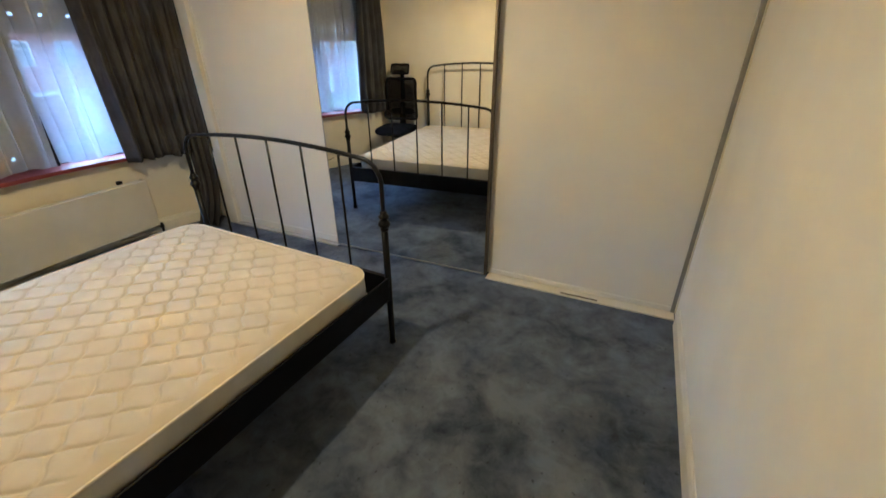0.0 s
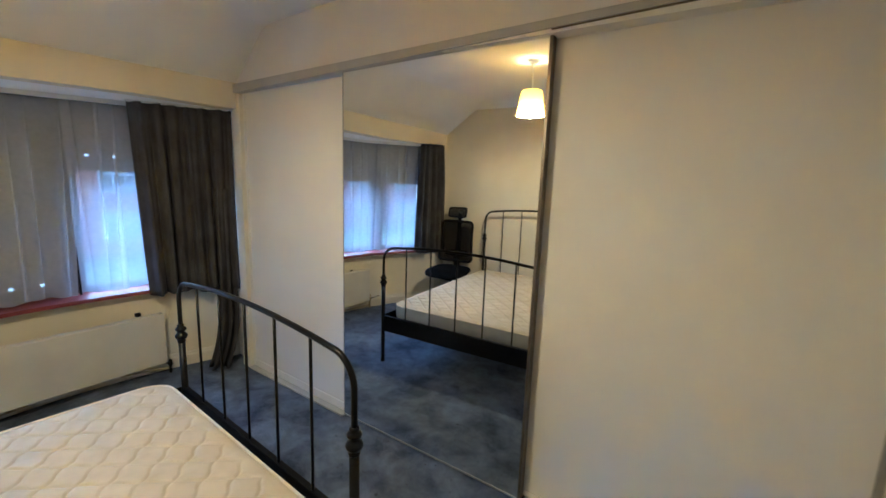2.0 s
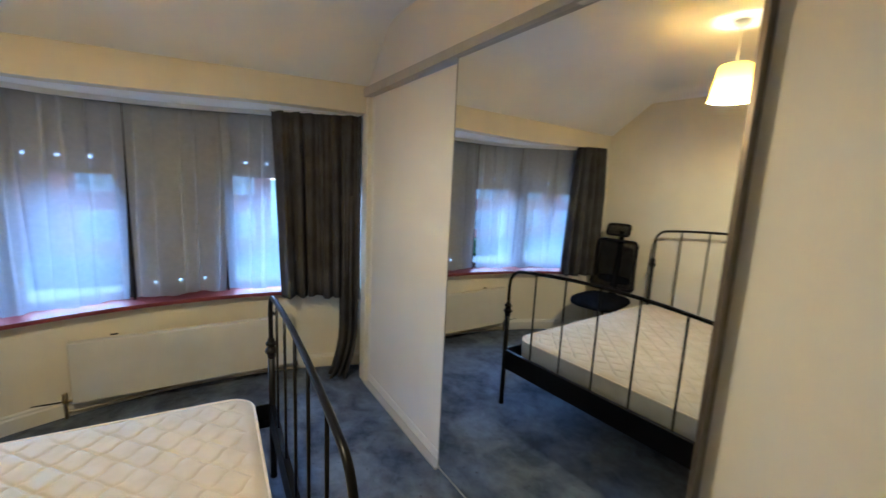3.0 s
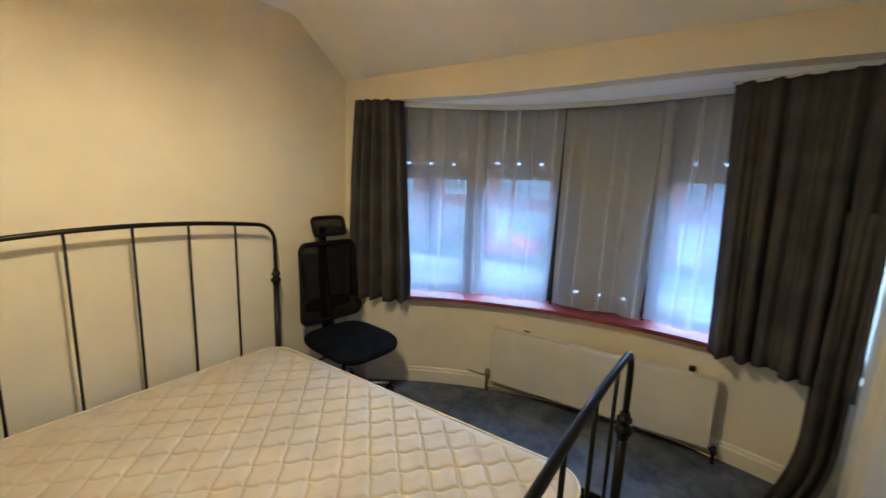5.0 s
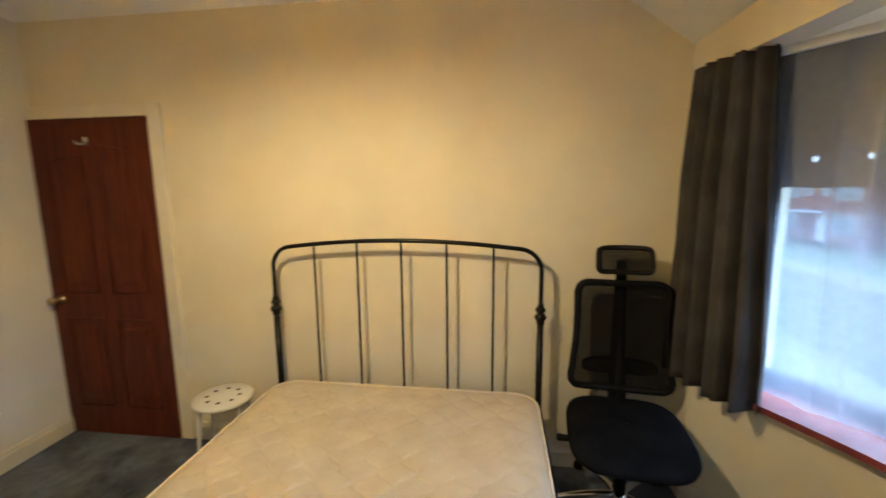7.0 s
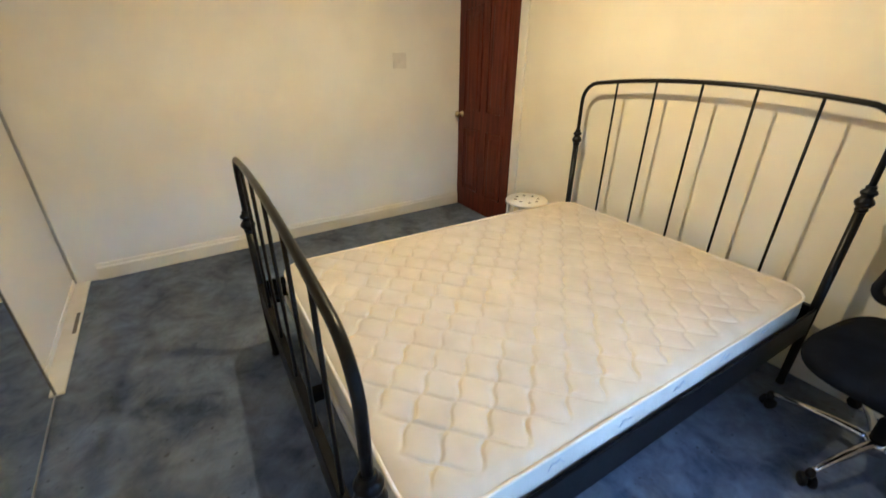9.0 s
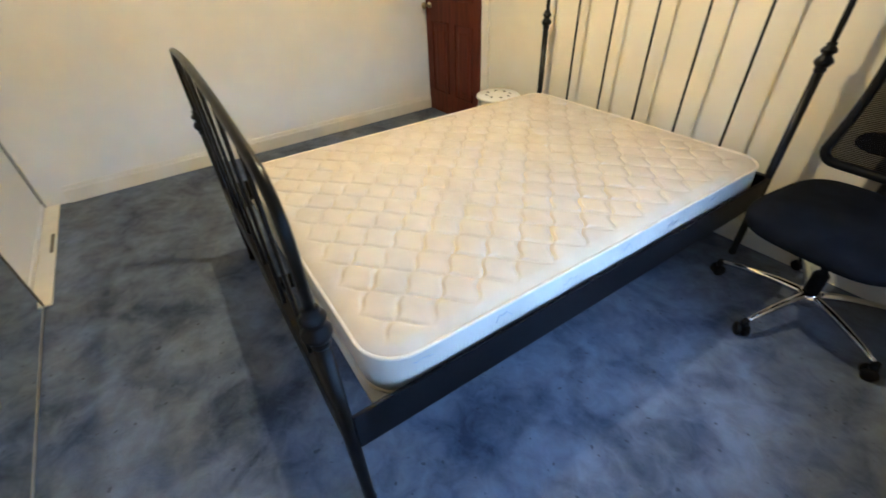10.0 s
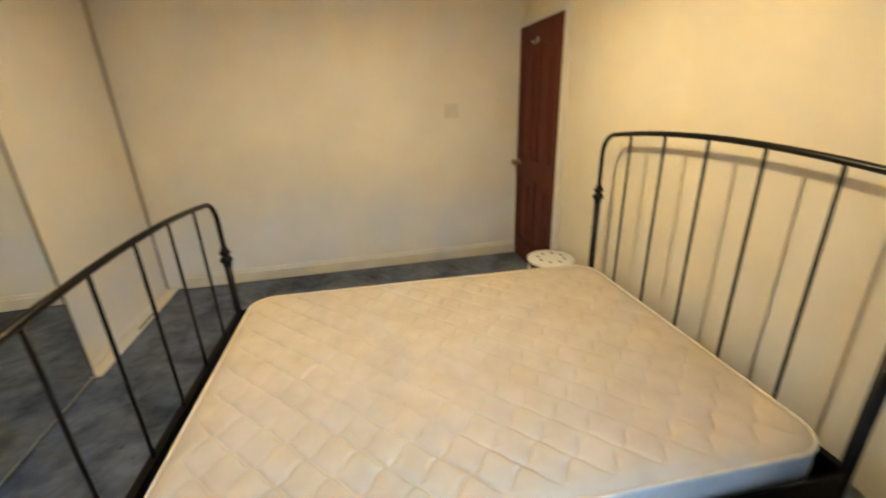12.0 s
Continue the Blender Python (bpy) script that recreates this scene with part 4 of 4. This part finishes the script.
def back_outline(n=14, inset=0.0):
    top, bot = 1.100 - inset, 0.578 + inset
    wt, wb = 0.214 - inset, 0.243 - inset
    pts = []
    def half(z):
        t = (z - bot) / (top - bot)
        return wb + (wt - wb) * t - 0.018 * math.sin(math.pi * t)
    r = 0.05
    right = []
    for i in range(6):
        a = -math.pi / 2 + i / 5 * math.pi / 2
        right.append((half(bot + r) - r + r * math.cos(a), bot + r + r * math.sin(a)))
    for i in range(1, n):
        z = bot + r + (top - bot - 2 * r) * i / n
        right.append((half(z), z))
    for i in range(6):
        a = i / 5 * math.pi / 2
        right.append((half(top - r) - r + r * math.cos(a), top - r + r * math.sin(a)))
    return right + [(-x, z) for x, z in reversed(right)]


def bow(x, z):
    return back_y(z) + 0.045 * (x / 0.25) ** 2


part("back_frame", tube([(x, bow(x, z), z) for x, z in back_outline()], 0.017, 10, closed=True), BLACK_PLASTIC, chair)
rows = []
for j in range(25):
    z = 0.585 + 0.51 * j / 24
    w = 0.227 - 0.012 * j / 24
    rows.append([(x * w, bow(x * w, z), z) for x in [i / 12 - 1 for i in range(25)]])
part("back_mesh", grid_mesh(rows), NET, chair, "open black mesh back")
spine = [(0, back_y(z) - 0.035, z) for z in (0.40, 0.50, 0.62, 0.80, 0.95, 1.10, 1.20)]
part("spine", tube(curve_pts(spine, 5), 0.02, 8, radii=[0.050 - 0.0009 * i for i in range(31)]), BLACK_PLASTIC, chair)
lum = pillow(0.36, 0.035, 0.085, 0.672, y0=0.0, power=6.0)
for v in lum.verts:
    v.co.y += bow(v.co.x, 0.672) - 0.026
part("lumbar_pad", lum, BLACK_PLASTIC, chair)
hz = 1.218
hr_y = lambda x: back_y(1.13) + 0.02 + 0.03 * (x / 0.135) ** 2
loop = []
for i in range(40):
    b = 2 * math.pi * i / 40
    x = 0.121 * math.copysign(abs(math.cos(b)) ** 0.28, math.cos(b))
    z = hz + 0.057 * math.copysign(abs(math.sin(b)) ** 0.28, math.sin(b))
    loop.append((x, hr_y(x) + 0.02 * (hz - z) / 0.06, z))
head = part("headrest", tube(loop, 0.013, 8, closed=True), BLACK_PLASTIC, chair, "small black mesh headrest")
rows = [[(x, hr_y(x) + 0.02 * (hz - z) / 0.06, z) for x in [0.119 * (i / 8 - 1) for i in range(17)]] for z in [hz - 0.055 + 0.110 * j / 8 for j in range(9)]]
part("headrest_mesh", grid_mesh(rows), NET, head)

# ---- pendant lamp ----
lamp = thing("pendant_lamp", "lit pendant lamp with a small cream tapered shade", "pendant lamp", pose(LAMP[0], LAMP[1], 0))
sh = part("shade", lathe([(0.122, LAMP[2] - 0.10), (0.110, LAMP[2] - 0.04), (0.097, LAMP[2] + 0.05), (0.089, LAMP[2] + 0.098), (0.080, LAMP[2] + 0.108)], n=36, cap=False), SHADE, lamp, "glowing cream fabric shade")
part("bulb", lathe([(0.004, LAMP[2] - 0.108), (0.020, LAMP[2] - 0.101), (0.028, LAMP[2] - 0.078), (0.022, LAMP[2] - 0.045), (0.013, LAMP[2] + 0.0)], n=18), BULB, lamp, "lit warm bulb").visible_shadow = False
# unseen collar added over the bulb to dim its light on the ceiling
part("bulb_light_block", lathe([(0.010, LAMP[2] - 0.046), (0.029, LAMP[2] - 0.044), (0.031, LAMP[2] - 0.034), (0.018, LAMP[2] + 0.0)], n=20), WHITE_PLASTIC, lamp, "unseen opaque white collar added to block the bulb's upward light")
part("lamp_holder", lathe([(0.017, LAMP[2] + 0.001), (0.019, LAMP[2] + 0.03), (0.012, LAMP[2] + 0.06)], n=16), WHITE_PLASTIC, lamp)
part("flex", tube([(0, 0, LAMP[2] + 0.05), (0, 0, CEILING - 0.03)], 0.0035, 8), PALE_FLEX, lamp)
part("ceiling_rose", lathe([(0.012, CEILING - 0.036), (0.036, CEILING - 0.022), (0.042, CEILING - 0.001)], n=24), WHITE_PLASTIC, lamp)
for k in range(3):
    a = 2 * math.pi * k / 3
    part("shade_arm", tube([(0.015 * math.cos(a), 0.015 * math.sin(a), LAMP[2] + 0.04), (0.080 * math.cos(a), 0.080 * math.sin(a), LAMP[2] + 0.106)], 0.0016, 6), CHROME, lamp)

# ---- the street outside ----
GZ = -2.95
structure("ground", box(-400, 60, -400, 400, GZ - 0.3, GZ - 0.10), GRASS, "grass and gardens reaching to the horizon", "ground")
structure("road", box(-15.5, -8.5, -150, 150, GZ - 0.2, GZ - 0.06), ASPHALT, "grey asphalt street", "road")
structure("pavement_near", box(-8.5, -6.3, -150, 150, GZ - 0.2, GZ), PAVING, "pale pavement beside the street", "pavement")
structure("pavement_far", box(-17.7, -15.5, -150, 150, GZ - 0.2, GZ), PAVING, "pale pavement across the street", "pavement")
structure("forecourt", box(-6.3, -1.8, -30, 30, GZ - 0.2, GZ - 0.02), PAVING, "paved front garden below the window", "pavement")


def far_window(x, y, z, w, h, parent, lights=3):
    fr = part("window", box(x - 0.02, x + 0.10, y - w / 2, y + w / 2, z, z + h), UPVC, parent)
    for i in range(lights):
        a = y - w / 2 + 0.08 + i * (w - 0.08) / lights
        b = y - w / 2 + (i + 1) * (w - 0.08) / lights
        part("pane", box(x + 0.09, x + 0.115, a, b, z + 0.08, z + h * 0.66), PANE_FAR, fr)
        part("pane", box(x + 0.09, x + 0.115, a, b, z + h * 0.66 + 0.07, z + h - 0.08), PANE_FAR, fr)


def house(y):
    h = thing("house", "red brick semi-detached house with white window frames", "house", pose(-25.0, y, GZ), "houses across the street")
    part("wall", box(-7.5, 0, -5.0, 5.0, 0, 5.6), BRICK, h)
    b = bmesh.new()
    vs = [b.verts.new(p) for p in ((0.45, -5.3, 5.45), (0.45, 5.3, 5.45), (-3.75, 5.3, 8.4), (-3.75, -5.3, 8.4), (-7.95, 5.3, 5.45), (-7.95, -5.3, 5.45))]
    b.faces.new((vs[0], vs[1], vs[2], vs[3]))
    b.faces.new((vs[3], vs[2], vs[4], vs[5]))
    b.faces.new((vs[0], vs[3], vs[5]))
    b.faces.new((vs[1], vs[4], vs[2]))
    b.faces.new((vs[0], vs[5], vs[4], vs[1]))
    part("roof", b, ROOF, h)
    part("chimney", box(-4.3, -3.2, -0.5, 0.5, 7.6, 9.6), BRICK, h)
    for s in (-1, 1):
        far_window(0.0, s * 2.9, 3.35, 2.3, 1.45, h, 4)
        far_window(0.0, s * 2.9, 0.75, 2.3, 1.55, h, 4)
        far_window(0.0, s * 0.9, 3.6, 0.8, 1.1, h, 1)
        part("door", box(0.0, 0.07, s * 0.85 - 0.45, s * 0.85 + 0.45, 0.1, 2.15), UPVC if s > 0 else MAHOG, h)
        part("porch", box(0.0, 0.7, s * 0.85 - 0.75, s * 0.85 + 0.75, 2.3, 2.45), UPVC, h)


for y in (-34.0, -22.6, -11.2, 0.2, 11.6, 23.0, 34.4):
    house(y)


def hedge(y0, y1):
    rnd = random.Random(int(y0 * 10))
    h = box(-18.9, -18.3, y0, y1, GZ, GZ + 0.9)
    bmesh.ops.subdivide_edges(h, edges=h.edges[:], cuts=7, use_grid_fill=True)
    for v in h.verts:
        v.co += Vector((rnd.uniform(-0.09, 0.09), rnd.uniform(-0.09, 0.09), rnd.uniform(-0.10, 0.10) if v.co.z > GZ + 0.1 else 0))
    tagged(part("hedge", h, HEDGE), "clipped green garden hedge across the street", "hedge", "garden hedges")


for y in (-15.0, -4.0, 7.5, 17.5):
    hedge(y, y + 4.2)


def parked_car(x, y, paint, label):
    car = thing("parked_car", label, "car", pose(x, y, GZ - 0.06, 0, 0, 90))
    side = [(-2.0, 0.35), (-2.02, 0.62), (-1.85, 0.82), (-1.05, 0.95), (-0.45, 1.38), (0.75, 1.42), (1.45, 1.05), (1.95, 0.95), (2.05, 0.6), (2.0, 0.33)]
    b = bmesh.new()
    lo = [b.verts.new((px, -0.83 + 0.16 * max(0, (pz - 0.95)) / 0.45, pz)) for px, pz in side]
    hi = [b.verts.new((px, 0.83 - 0.16 * max(0, (pz - 0.95)) / 0.45, pz)) for px, pz in side]
    b.faces.new(lo)
    b.faces.new(hi[::-1])
    for i in range(len(lo)):
        b.faces.new((lo[i], hi[i], hi[(i + 1) % len(lo)], lo[(i + 1) % len(lo)]))
    bmesh.ops.recalc_face_normals(b, faces=b.faces[:])
    soften(part("body", b, paint, car), 0.05, 3, 20)
    for w in (-1, 1):
        g = bmesh.new()
        q = [(-0.85, 0.98), (-0.42, 1.30), (0.70, 1.33), (1.25, 1.02)]
        a = [g.verts.new((px, w * (0.845 - 0.16 * (pz - 0.95) / 0.45), pz)) for px, pz in q]
        c = [g.verts.new((px, w * (0.825 - 0.16 * (pz - 0.95) / 0.45), pz)) for px, pz in q]
        g.faces.new(a)
        g.faces.new(c[::-1])
        for i in range(4):
            g.faces.new((a[i], a[(i + 1) % 4], c[(i + 1) % 4], c[i]))
        bmesh.ops.recalc_face_normals(g, faces=g.faces[:])
        part("side_window", g, PANE_FAR, car)
        for px in (-1.3, 1.3):
            t = lathe([(0.20, -0.10), (0.29, -0.10), (0.31, -0.06), (0.31, 0.06), (0.29, 0.10), (0.20, 0.10)], n=22)
            bmesh.ops.rotate(t, verts=t.verts[:], matrix=Matrix.Rotation(radians(90), 3, "X"))
            bmesh.ops.translate(t, verts=t.verts[:], vec=(px, w * 0.76, 0.31))
            wheel = part("wheel", t, RUBBER, car)
            rb = lathe([(0.19, -0.105), (0.19, 0.105)], n=18)
            bmesh.ops.rotate(rb, verts=rb.verts[:], matrix=Matrix.Rotation(radians(90), 3, "X"))
            bmesh.ops.translate(rb, verts=rb.verts[:], vec=(px, w * 0.76, 0.31))
            part("rim", rb, ALU, wheel)


parked_car(-20.6, -8.2, CAR_RED, "red hatchback parked across the street")
parked_car(-9.7, 2.6, CAR_BLUE, "pale blue car parked below the window")
